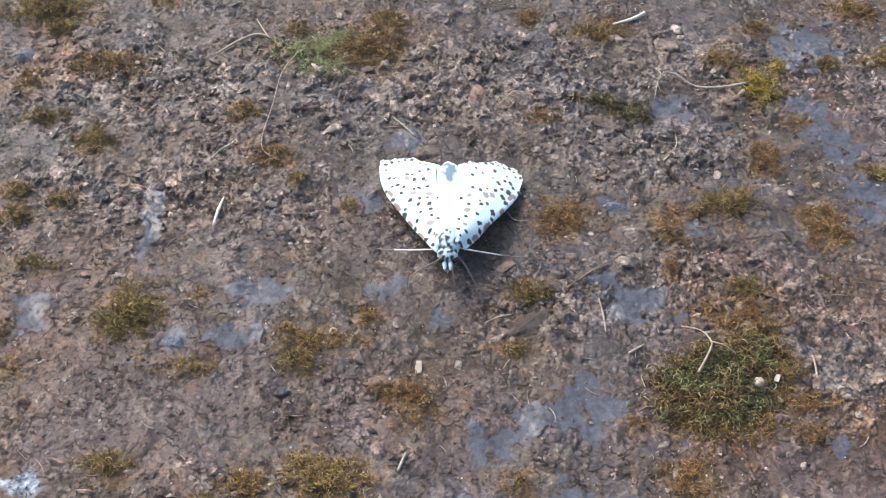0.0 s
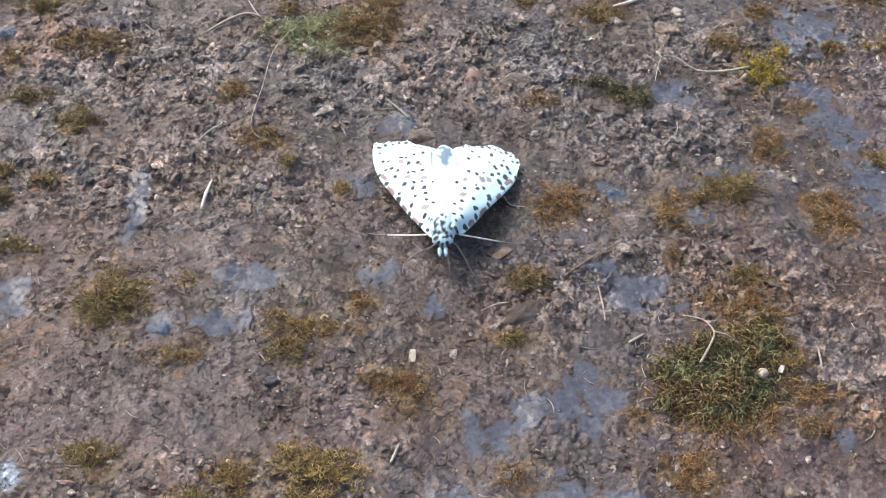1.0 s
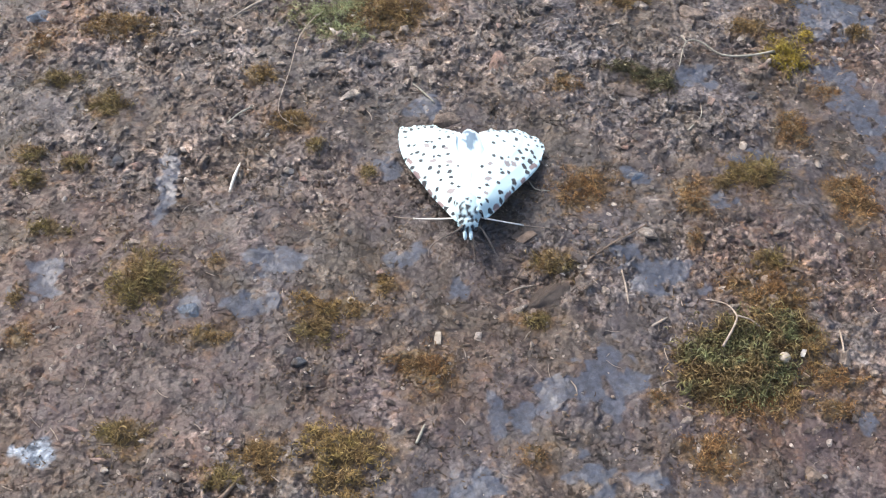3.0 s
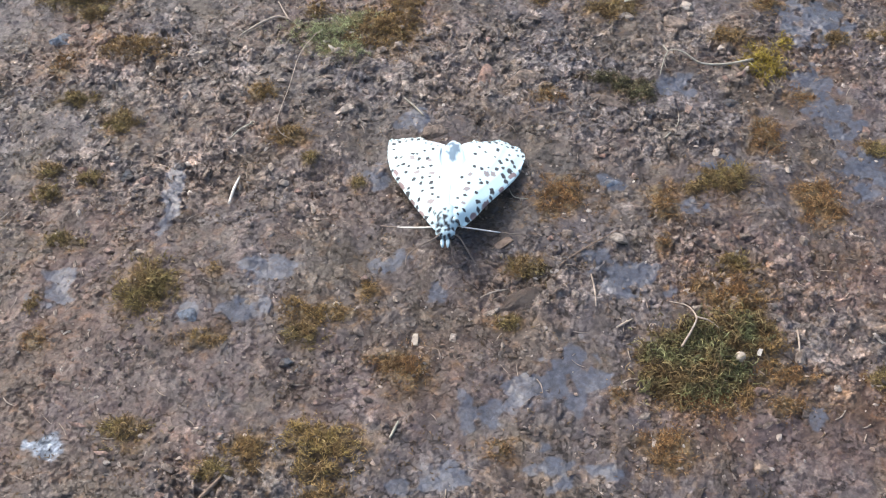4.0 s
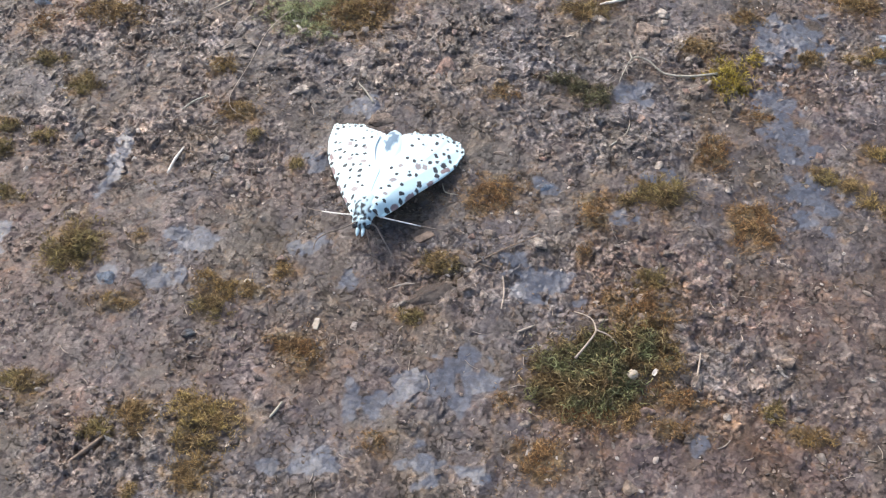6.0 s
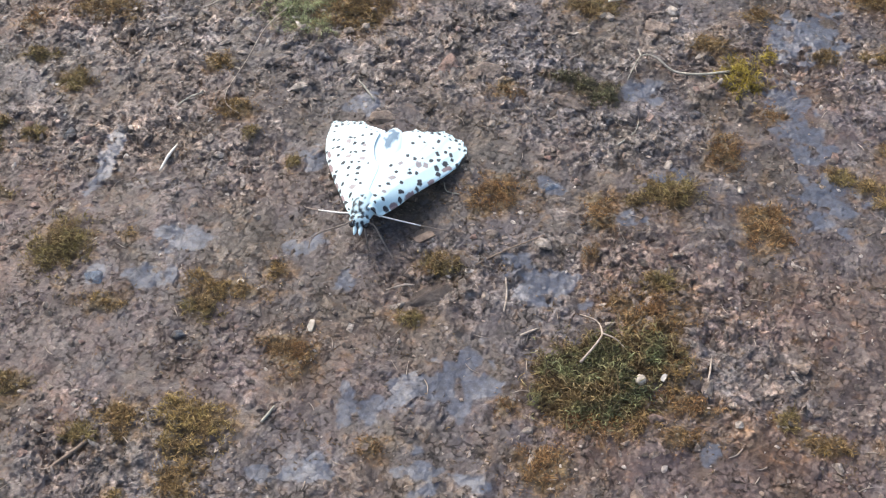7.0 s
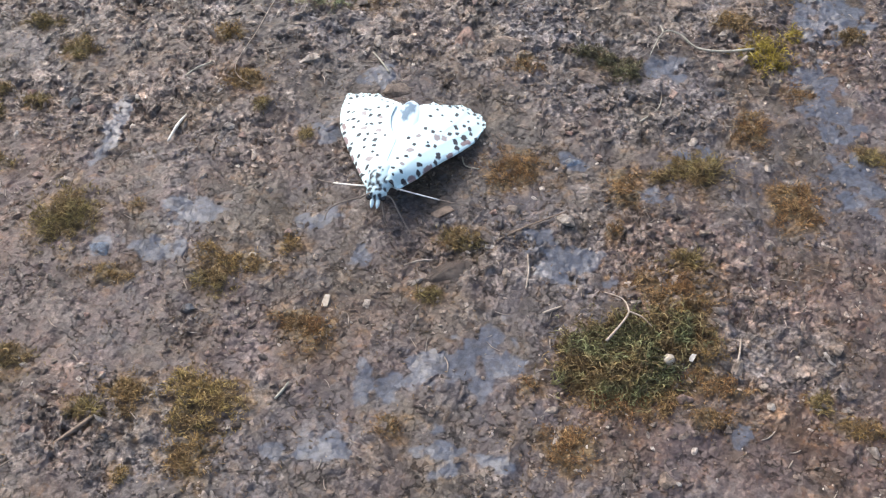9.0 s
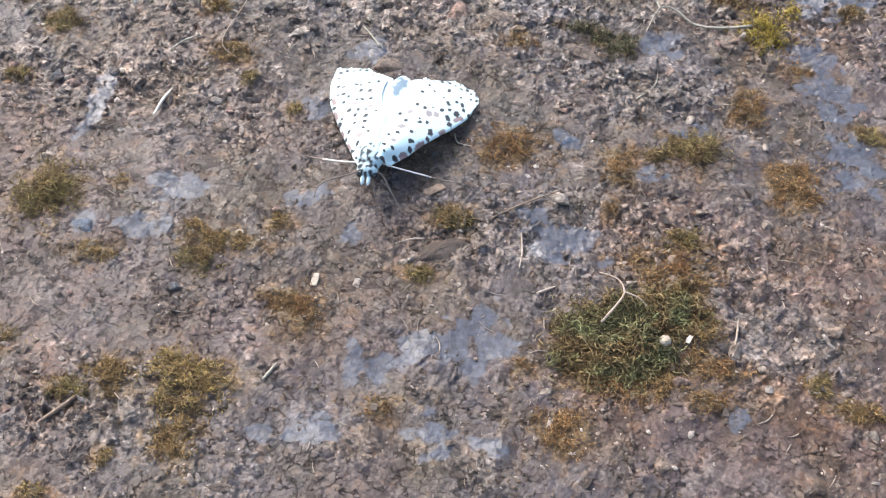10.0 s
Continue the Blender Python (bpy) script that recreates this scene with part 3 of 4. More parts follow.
STONE_LABEL = {"tan": "tan angular stone bedded in the damp crust", "pale": "small pale cream pebble on the damp crust",
               "pink": "brownish pink stone bedded in the damp crust", "dark": "dark blue-grey stone bedded in the damp crust", "blue": "smooth light blue-grey stone bedded in the crust"}


def named_stones():
    r = random.Random(5)
    for kind, spots in STONE_SPOTS.items():
        for k, (x, y, a, b) in enumerate(spots):
            ob = new("stone", rock(100 + k * 7 + len(kind), STONES[kind], 3 if a > 1.6 else 2))
            tall = 0.75 * min(a, b) if max(a, b) > 1.6 else 0.8 * min(a, b)
            place(ob, x, y, h1(x, y) - (0.12 if kind == "pale" else 0.4 if max(a, b) > 1.3 else 0.2) * tall, (a * 1.1, b, tall), (r.uniform(-14, 14), r.uniform(-14, 14), r.uniform(-25, 25)))
            tagged(ob, STONE_LABEL[kind], "stone", "stones in the crust")


named_stones()


def long_stone(x, y, a, b, tall, turn, kind, seed, label):
    """A long ridge-like stone lying in the crust."""
    ob = new("stone", rock(seed, STONES[kind], 3))
    place(ob, x, y, h1(x, y) - 0.45, (a, b, tall), (8, -6, turn))
    tagged(ob, label, "stone", "stones in the crust")


long_stone(9.1, -12.7, 5.6, 2.0, 1.5, 26, "brown", 901, "long dark brown ridge-shaped stone bedded in the crust")
long_stone(5.4, -14.6, 2.2, 0.8, 1.2, 34, "pale", 911, "pale tan chip of stone leaning on a dark ridge")
long_stone(23.4, 25.2, 4.6, 1.3, 1.0, -30, "mixed", 902, "long grey-brown slab of stone beside dark moss")
long_stone(30.0, -15.6, 2.4, 1.7, 0.9, 20, "brown", 903, "dark brown stone beside the green moss")


FLECKS = [(-26.0, 29.4, 1.2, 0.5), (-29.1, 31.4, 1.3, 0.6), (-46.2, 15.6, 0.6, 0.6), (-25.8, 11.2, 0.5, 1.1), (-23.7, 8.0, 0.9, 0.7), (-44.4, 46.0, 0.5, 1.4), (-8.1, 37.1, 0.9, 0.8), (-10.7, 36.7, 1.0, 0.8), (-17.9, 35.7, 1.0, 0.7), (-22.4, 31.8, 0.4, 1.5), (-6.8, 28.2, 0.8, 1.5), (-4.2, 28.8, 0.5, 2.0), (-15.1, 49.5, 0.7, 1.2), (-4.4, 49.0, 0.9, 1.2), (29.2, 44.6, 1.5, 1.1), (39.1, 44.5, 0.7, 0.9), (43.2, 37.0, 1.3, 0.8), (24.9, 6.1, 0.6, 0.6), (53.0, 12.2, 0.7, 0.7), (-39.0, -20.3, 0.5, 0.7), (-28.2, -33.2, 0.9, 0.6), (-14.8, -22.1, 0.4, 0.7)]
FLECKS_MORE = [(23.9, -30.5, 0.9, 0.6), (6.8, -19.8, 0.3, 0.5), (48.4, -26.4, 0.6, 0.7), (-7.2, -12.6, 0.4, 0.9), (51.8, -19.3, 0.6, 0.7), (9.7, -29.5, 0.3, 0.8), (-34.0, -32.0, 0.5, 0.7), (-15.5, -2.6, 0.7, 0.6), (-9.8, 30.4, 1.7, 0.6)]
FLECKS_PINK = [(-61.9, 45.0, 1.2, 1.4), (-58.8, 42.3, 1.0, 1.1), (45.0, 30.7, 1.1, 1.2), (36.3, 23.7, 0.7, 1.7), (61.8, 18.5, 0.8, 1.2), (-41.9, -35.5, 1.2, 0.4), (-45.7, -31.5, 1.3, 0.4), (42.6, 29.8, 0.9, 1.0), (6.2, 38.0, 0.5, 0.9), (26.6, 9.8, 0.6, 0.7), (22.4, 13.7, 0.7, 0.6), (-16.6, -28.4, 0.7, 0.6), (13.9, -2.1, 0.6, 0.6), (44.9, -3.1, 0.7, 0.8), (-21.7, 7.0, 0.8, 0.6), (51.9, -5.6, 0.6, 0.6), (-11.4, -9.2, 0.7, 0.5), (-32.5, -25.2, 0.5, 0.5)]


def flecks():
    """Single bright chips in the crust; the pale ones stand in for wet glints too."""
    r = random.Random(8)
    for spots, mat in ((FLECKS + FLECKS_MORE, STONES["pale"]), (FLECKS_PINK, STONES["pink"])):
        shapes = [rock(700 + k, mat, 1) for k in range(9)]
        for x, y, a, b in spots:
            ob = new("stone", r.choice(shapes))
            ob.parent = ground
            place(ob, x, y, h1(x, y) + 0.15, (a, b, max(0.3, 0.6 * min(a, b))), (r.uniform(-25, 25), r.uniform(-25, 25), r.uniform(-20, 20)))


def scattered_stones():
    """Aggregate showing through the crust: small stones, and broad flat shards where the crust is broken."""
    r = random.Random(11)
    stones = [rock(400 + k, STONES["mixed"], 1) for k in range(24)]
    made = 0
    while made < 245:
        x, y = r.uniform(-70, 78), r.uniform(-48, 54)
        here = np.array([x]), np.array([y])
        if smooth_mask(*here)[0] > 0.3 or (-10 < x < 12 and -7 < y < 17):
            continue
        shard = made % 2 == 0
        if shard and r.random() > bare_mask(*here)[0]:
            continue
        s = r.uniform(0.5, 1.25) if shard else min(0.9, 0.36 * math.exp(r.gauss(0, 0.45)) + 0.18)
        ob = new("stone", r.choice(stones))
        ob.parent = ground
        size = (s * r.uniform(0.9, 1.5), s * r.uniform(0.5, 0.9), s * r.uniform(0.28, 0.45)) if shard else (s * r.uniform(0.8, 1.7), s * r.uniform(0.6, 1.1), s * r.uniform(0.5, 0.85))
        lean = 34 if shard else 25
        place(ob, x, y, h1(x, y) + (0.02 if shard else r.uniform(-0.3, 0.1) * s), size, (r.uniform(-lean, lean), r.uniform(-lean, lean), r.uniform(0, 360)))
        made += 1


def grit():
    """Thousands of small angular grains in one mesh."""
    r = np.random.RandomState(3)
    bm = bmesh.new()
    bmesh.ops.create_icosphere(bm, subdivisions=1, radius=1.0)
    base = np.array([v.co[:] for v in bm.verts])
    tris = np.array([[v.index for v in f.verts] for f in bm.faces])
    bm.free()
    n = 26000
    x, y = r.uniform(-80, 88, n), r.uniform(-54, 60, n)
    keep = (r.uniform(0, 1, n) > 0.85 * smooth_mask(x, y)) & (r.uniform(0, 1, n) > 0.5 - 1.3 * perlin(x / 13, y / 13, 8))
    x, y = x[keep], y[keep]
    n = len(x)
    s = np.minimum(0.16 * np.exp(r.normal(0, 0.55, n)) + 0.07, 0.75)
    flat = (r.uniform(0, 1, n) < 0.06 + 0.30 * blot(x, y, SHARDS, 0.5, 0.6, 19))[:, None]
    s = np.where(flat[:, 0], r.uniform(0.28, 0.8, n), s)
    scale = s[:, None] * r.uniform(0.6, 1.0, (n, 3)) * np.where(flat, np.array([1.7, 0.75, 0.38]), np.array([1.45, 0.85, 0.62]))
    v = base[None] * r.uniform(0.5, 1.3, (n, len(base), 1)) * scale[:, None]
    a, tip = r.uniform(0, 6.283, n), r.uniform(-0.7, 0.7, n)
    ca, sa, ct, st = np.cos(a)[:, None], np.sin(a)[:, None], np.cos(tip)[:, None], np.sin(tip)[:, None]
    vx, vz = v[..., 0] * ct - v[..., 2] * st, v[..., 0] * st + v[..., 2] * ct
    wx, wy = vx * ca - v[..., 1] * sa, vx * sa + v[..., 1] * ca
    z = height(x, y) - 0.12 * s
    co = np.stack([wx + x[:, None], wy + y[:, None], vz + z[:, None]], -1).reshape(-1, 3) * MM
    faces = (tris[None] + (np.arange(n) * len(base))[:, None, None]).reshape(-1, 3)
    ob = new("grit", mesh_of("grit", co, faces, GRIT))
    tagged(ob, "fine angular grit strewn over the damp crust", "grit", kind="stuff")


def fibres():
    """Short broken straws and flakes lying about, in one mesh."""
    r = random.Random(21)
    verts, faces = [], []
    for _ in range(260):
        x, y = r.uniform(-76, 82), r.uniform(-50, 56)
        a, n = r.uniform(0, 6.283), r.uniform(0.3, 1.1)
        dx, dy = math.cos(a) * n, math.sin(a) * n
        bend = r.uniform(-0.25, 0.25)
        p = [(x - dx, y - dy), (x - dy * bend, y + dx * bend), (x + dx, y + dy)]
        w = r.uniform(0.035, 0.09)
        v, f = tube([(px, py, h1(px, py) + 0.12) for px, py in p], [w * 0.7, w, w * 0.4], 4)
        faces += [tuple(i + len(verts) for i in q) for q in f]
        verts += v
    ob = new("plant_litter", mesh_of("plant_litter", verts, faces, STRAW))
    tagged(ob, "short broken bits of dry straw lying on the crust", "litter", kind="stuff")


# ---- moss cushions ----
MOSS_LABEL = {"dark": "dark olive moss cushion growing along a slab of stone", "olive": "small olive-brown moss cushion growing on the damp crust", "brown": "low golden-brown moss cushion growing on the damp crust",
              "rust": "flat rust-brown moss patch growing on the damp crust", "green": "dense dark green moss cushion with curled shoots on the crust",
              "mint": "fuzzy pale green moss patch growing on the crust", "golden": "golden olive moss cushion growing on the damp crust", "yellow": "yellowish moss tuft growing on the damp crust"}
MOSS_FORM = {"dark": (30, 1.5, 0.065), "olive": (27, 1.6, 0.062), "brown": (27, 1.1, 0.058), "rust": (25, 0.95, 0.055), "green": (17, 1.5, 0.078), "mint": (26, 1.0, 0.048), "golden": (27, 1.2, 0.06), "yellow": (24, 1.3, 0.064)}


def shoots(r, x, y, z, length, wide, a, lean):
    """Curled, tapering three-sided shoots in one array of corners and faces."""
    n, rings, sides = len(x), 5, 3
    curl = r.uniform(-3.6, 3.6, n)
    verts = np.zeros((n, rings * sides, 3))
    px, py, pz = x.copy(), y.copy(), z.copy()
    for k in range(rings):
        f = k / (rings - 1)
        ang, up = a + curl * f, np.clip(1.3 - lean * (0.4 + 1.3 * f), -0.9, 1.5)
        w = wide * (0.8, 1.15, 1.1, 0.8, 0.15)[k] * r.uniform(0.7, 1.25, n)
        for j in range(sides):
            t = 2.094 * j + a
            verts[:, k * sides + j] = np.stack([px + w * np.cos(t), py + w * np.sin(t), pz + 0.6 * w * np.sin(t * 2)], -1)
        step = length / (rings - 1)
        px, py, pz = px + step * np.cos(ang) * np.cos(up), py + step * np.sin(ang) * np.cos(up), pz + step * np.sin(up)
    faces = [(k * sides + j, k * sides + (j + 1) % sides, (k + 1) * sides + (j + 1) % sides, (k + 1) * sides + j) for k in range(rings - 1) for j in range(sides)]
    faces = (np.array(faces)[None] + (np.arange(n) * rings * sides)[:, None, None]).reshape(-1, 4)
    return verts.reshape(-1, 3), faces.tolist()


def curls(r, x, y, z, length, wide):
    """Long tangled moss stems that wind about, lying over one another."""
    n, rings, sides = len(x), 8, 3
    ang, turn, wave = r.uniform(0, 6.283, n), r.normal(0, 0.55, n), r.uniform(0, 6.283, n)
    verts = np.zeros((n, rings * sides, 3))
    px, py, pz = x.copy(), y.copy(), z.copy()
    for k in range(rings):
        f = k / (rings - 1)
        w = wide * (0.9 + 0.35 * math.sin(f * 9.0)) * (1.0 if k < rings - 1 else 0.2) * r.uniform(0.75, 1.25, n)
        for j in range(sides):
            t = 2.094 * j + k
            verts[:, k * sides + j] = np.stack([px - w * math.cos(t) * np.sin(ang), py + w * math.cos(t) * np.cos(ang), pz + w * math.sin(t)], -1)
        ang = ang + turn + r.normal(0, 0.45, n)
        up = 0.65 * np.sin(wave + f * 4.5) + 0.25 * (1 - 2 * f)
        step = length / (rings - 1)
        px, py, pz = px + step * np.cos(ang) * np.cos(up), py + step * np.sin(ang) * np.cos(up), pz + step * np.sin(up)
    faces = [(k * sides + j, k * sides + (j + 1) % sides, (k + 1) * sides + (j + 1) % sides, (k + 1) * sides + j) for k in range(rings - 1) for j in range(sides)]
    faces = (np.array(faces)[None] + (np.arange(n) * rings * sides)[:, None, None]).reshape(-1, 4)
    return verts.reshape(-1, 3), faces


def moss_cushion(kind, k, cx, cy, rx, ry):
    """A ragged cushion of shoots, tallest in the middle."""
    r = np.random.RandomState(1000 + 31 * k + len(kind) * 7)
    per, long, wide = MOSS_FORM[kind]
    n = int(min(8000, per * math.pi * rx * ry * 2.6)) + 40
    q = r.normal(0, 0.74, (n, 2))
    x, y = cx + q[:, 0] * rx, cy + q[:, 1] * ry
    d = np.hypot(q[:, 0], q[:, 1]) + 1.35 * fbm(x / 1.7, y / 1.7, 31 + k, 3)
    ok = d < 0.95 + 0.9 * r.uniform(0, 1, n) ** 2
    x, y, d, q = x[ok], y[ok], np.clip(d[ok], 0, 1.6), q[ok]
    n = len(x)
    tall = min(1.0, 0.5 + 0.16 * min(rx, ry))
    length = long * tall * r.uniform(0.5, 1.3, n) * (1.05 - 0.4 * d)
    z = height(x, y) - 0.15 + tall * long * np.clip(1 - d, 0, 1) * (0.4 + 1.1 * perlin(x / 1.1, y / 1.1, 61 + k)) * r.uniform(0.5, 1.0, n)
    a = np.arctan2(q[:, 1] + r.normal(0, 1.0, n), q[:, 0] + r.normal(0, 1.0, n))
    verts, faces = shoots(r, x, y, z, length, wide * 0.66, a, r.uniform(0.5, 2.0, n))
    if kind == "green":
        some = r.uniform(0, 1, n) < 0.8
        more, extra = curls(r, x[some], y[some], z[some] + 0.35 + 0.3 * tall, r.uniform(1.1, 2.9, some.sum()) * (1.2 - 0.4 * d[some]), 0.078)
        faces = faces + (extra + len(verts)).tolist()
        verts = np.concatenate([verts, more])
    origin = np.array([cx, cy, h1(cx, cy)])
    ob = new("moss_cushion", mesh_of("moss_cushion", (verts - origin) * MM, faces, MOSSES[kind]))
    ob.location = Vector(origin) * MM
    tagged(ob, MOSS_LABEL[kind], "moss", "moss cushions")


def moss_crumbs():
    """Dead moss shreds strewn over the crust between the cushions."""
    r = np.random.RandomState(77)
    n = 22000
    x, y = r.uniform(-78, 86, n), r.uniform(-52, 58, n)
    keep = r.uniform(0, 1, n) < np.clip(1.6 * fbm(x / 8.0, y / 8.0, 51, 3) - 0.05, 0.03, 1) * (1 - 0.9 * smooth_mask(x, y))
    x, y = x[keep], y[keep]
    n = len(x)
    verts, faces = shoots(r, x, y, height(x, y) - 0.05, r.uniform(0.3, 0.9, n), 0.06, r.uniform(0, 6.283, n), r.uniform(0.6, 1.6, n))
    ob = new("moss_shreds", mesh_of("moss_shreds", verts * MM, faces, SHREDS))
    tagged(ob, "dead brown moss shreds strewn over the crust", "moss", kind="stuff")


moss_crumbs()
for moss_kind, spots in MOSS.items():
    for number, spot in enumerate(spots):
        moss_cushion(moss_kind, number, *spot)


# ---- stems, straws and chips ----
def stem(name, points, radii, mat, label, category, lift=0.3, branch=None):
    """A dry stem that lies along the ground: x, y or x, y, z over the ground."""
    def raised(ps):
        return [(p[0], p[1], h1(p[0], p[1]) + (p[2] if len(p) > 2 else lift)) for p in ps]
    ob = tagged(new(name), label, category)
    x, y = points[0][:2]
    ob.location = Vector((x, y, h1(x, y))) * MM
    for kind, ps, rs in [("main_stem", points, radii)] + ([("side_stem", *branch)] if branch else []):
        v, f = tube(raised(ps), rs)
        part(kind, mesh_of(kind, [p - ob.location for p in v], f, mat, True), ob)


stem("grass_fibre", [(-21.0, 39.6, 0.8), (-23.4, 34.9, 0.6), (-24.5, 27.4, 0.5), (-25.6, 20.2, 0.4), (-25.0, 17.6, 0.4), (-22.9, 16.4, 0.3)], [0.07, 0.07, 0.065, 0.06, 0.06, 0.05], STRAW, "thin curved straw-coloured grass fibre lying over the crust", "grass")
stem("dry_stem", [(-34.0, 38.7), (-31.0, 41.9), (-28.2, 44.3), (-26.2, 43.9), (-25.7, 43.3)], [0.1, 0.22, 0.2, 0.15, 0.1], STRAW, "bent dry straw stem lying beside a stone", "stem", 0.5, ([(-28.0, 48.5), (-26.7, 45.3), (-25.7, 43.3)], [0.08, 0.12, 0.1]))
stem("dry_stem", [(32.5, 30.2), (34.2, 35.1), (36.6, 35.2), (39.3, 33.1), (43.2, 32.6), (47.2, 33.1)], [0.06, 0.10, 0.12, 0.16, 0.19, 0.2], GREY_STEM, "pale grey-green dry stem ending in yellow moss", "stem", 0.6, ([(33.8, 36.9), (34.3, 35.0)], [0.1, 0.12]))
stem("twig", [(28.7, -13.7, 1.2), (30.8, -14.8, 1.7), (31.6, -17.0, 2.0), (31.0, -18.7, 2.0), (29.3, -21.3, 1.6)], [0.07, 0.09, 0.11, 0.14, 0.18], STRAW, "pale forked twig lying on the green moss", "twig", 1.0, ([(31.6, -17.1, 2.0), (33.2, -17.5, 1.8), (34.4, -18.5, 1.5)], [0.13, 0.1, 0.07]))
stem("root", [(14.8, -7.2), (18.1, -4.6), (21.0, -2.6), (23.1, -1.1)], [0.1, 0.12, 0.1, 0.06], BARK, "thin brown rootlet lying on the crust", "root")
stem("straw_bit", [(-6.8, 25.1), (-5.4, 23.6), (-3.9, 21.5)], [0.1, 0.16, 0.12], GREY_STEM, "short grey straw bit on the crust", "straw")
stem("straw_bit", [(8.5, 7.4), (9.2, 5.5), (11.1, 5.1)], [0.09, 0.09, 0.06], GREY_STEM, "short bent grey straw bit beside the moth", "straw")
stem("straw_bit", [(31.8, 17.2), (34.0, 19.9), (34.6, 22.5)], [0.14, 0.1, 0.05], GREY_STEM, "short grey straw bit on dark crust", "straw")
stem("straw_bit", [(-29.4, 20.0), (-31.0, 18.6), (-32.6, 17.0)], [0.12, 0.14, 0.09], GREY_STEM, "short grey seed stalk on the crust", "straw")
stem("stick", [(-30.4, -42.6), (-28.4, -40.4), (-26.4, -37.9)], [0.2, 0.28, 0.18], BARK, "short straight brown stick on the crust", "stick")
stem("straw_sliver", [(-31.1, 4.0), (-30.6, 6.7), (-30.1, 9.4)], [0.16, 0.25, 0.09], WHITE_STRAW, "bright bleached straw sliver on the crust", "straw", 0.4)
stem("straw_sliver", [(18.9, -8.8), (19.3, -11.1), (19.2, -13.8)], [0.1, 0.14, 0.09], STRAW, "greyish wood sliver on the crust", "straw", 0.3)
stem("straw_sliver", [(28.7, 47.7), (31.7, 49.2), (34.2, 50.8)], [0.15, 0.28, 0.3], WHITE_STRAW, "bright bleached wood sliver on the crust", "straw", 0.5)
stem("straw_sliver", [(-7.3, -33.7), (-6.8, -32.4), (-6.3, -31.1)], [0.15, 0.2, 0.08], GREY_STEM, "short pale grey straw sliver on the crust", "straw")
stem("straw_sliver", [(45.2, -17.1), (45.0, -19.0), (44.7, -21.0)], [0.1, 0.15, 0.1], STRAW, "thin pale straw sliver on the crust", "straw")
stem("straw_sliver", [(4.0, -12.7), (5.7, -12.0), (7.5, -11.4)], [0.08, 0.13, 0.08], STRAW, "thin pale straw sliver beside a stone", "straw", 1.0)
stem("straw_sliver", [(21.6, -17.2), (22.7, -16.5), (23.8, -15.8)], [0.12, 0.2, 0.1], STRAW, "short pale straw sliver on the crust", "straw")


def chip(x, y, a, b, thick, turn, tilt, mat, label, lift=0.02):
    """A thin broken flake with bevelled, uneven edges."""
    r = random.Random(int(x * 10) + int(y * 7))
    bm = bmesh.new()
    ring = [(a * px, b * py) for px, py in ((1, -0.85), (0.95, 0.4), (0.6, 1), (-0.8, 0.9), (-1, -0.2), (-0.75, -1))]
    layers = [[bm.verts.new(Vector((px * s, py * s, z)) * MM) for px, py in ring] for s, z in ((0.85, 0), (1, thick * 0.4), (0.9, thick))]
    for lo, hi in zip(layers, layers[1:]):
        for k in range(6):
            bm.faces.new((lo[k], lo[(k + 1) % 6], hi[(k + 1) % 6], hi[k]))
    bm.faces.new(layers[0][::-1])
    bm.faces.new(layers[-1])
    me = bpy.data.meshes.new("chip")
    bm.to_mesh(me)
    bm.free()
    me.materials.append(mat)
    ob = tagged(new("chip", me), label, "chip")
    ob.matrix_basis = pose(x * MM, y * MM, (h1(x, y) + lift) * MM, tilt, 0, turn)


chip(-4.5, -19.1, 0.45, 0.95, 0.25, -8, 8, BLEACHED, "cream bleached wood chip lying on the crust")
chip(7.3, -3.0, 1.6, 0.62, 0.3, 38, 6, BARK, "striped brown wood chip lying beside the moth")
chip(39.4, -21.3, 0.3, 0.55, 0.1, -30, 24, WHITE_STRAW, "bluish white flake lying beside the moss", 0.75)


def seed_ring(x, y, size):
    pts = [(x + size * math.cos(a), y + size * math.sin(a), h1(x, y) + 0.2) for a in (k * 0.785 for k in range(8))]
    v, f = tube(pts, [size * 0.3] * 8)
    ob = new("seed_husk", mesh_of("seed_husk", v, f, BLEACHED, True))
    tagged(ob, "tiny curled white seed husk on the crust", "seed")


def seed_ball(x, y, z, size):
    """A small pale round seed resting in the moss."""
    bm = bmesh.new()
    bmesh.ops.create_icosphere(bm, subdivisions=3, radius=size * MM)
    for v in bm.verts:
        v.co *= 1 + 0.08 * noise.noise(v.co * 2500)
        v.co.z *= 0.85
    me = bpy.data.meshes.new("seed")
    bm.to_mesh(me)
    bm.free()
    me.materials.append(BLEACHED)
    me.shade_smooth()
    ob = tagged(new("seed", me), "small round white seed resting in green moss", "seed")
    ob.location = Vector((x, y, h1(x, y) + z)) * MM


seed_ball(36.6, -22.6, 1.2, 0.68)
seed_ring(-14.9, -13.8, 0.4)
seed_ring(-29.4, 20.2, 0.32)

# ---- the moth: white, black-spotted, wings held flat like a low tent, head towards the camera's side ----
MOTH_AT = Vector((0.3, 4.0, 0.0))
PALE_WING = pattern_material("white_wing_scales", (0.53, 0.70, 0.725))
PALE_BODY = pattern_material("bluish_grey_body_scales", (0.42, 0.56, 0.60))
HIND = pattern_material("bluish_white_hindwing_scales", (0.58, 0.69, 0.73))
ABDOMEN = pattern_material("abdomen_scales", (0.50, 0.63, 0.70), 0.75, (0.06, 0.11, 0.165))
LEG = plant_material("pale_leg", (0.45, 0.43, 0.40), (0.78, 0.76, 0.72))
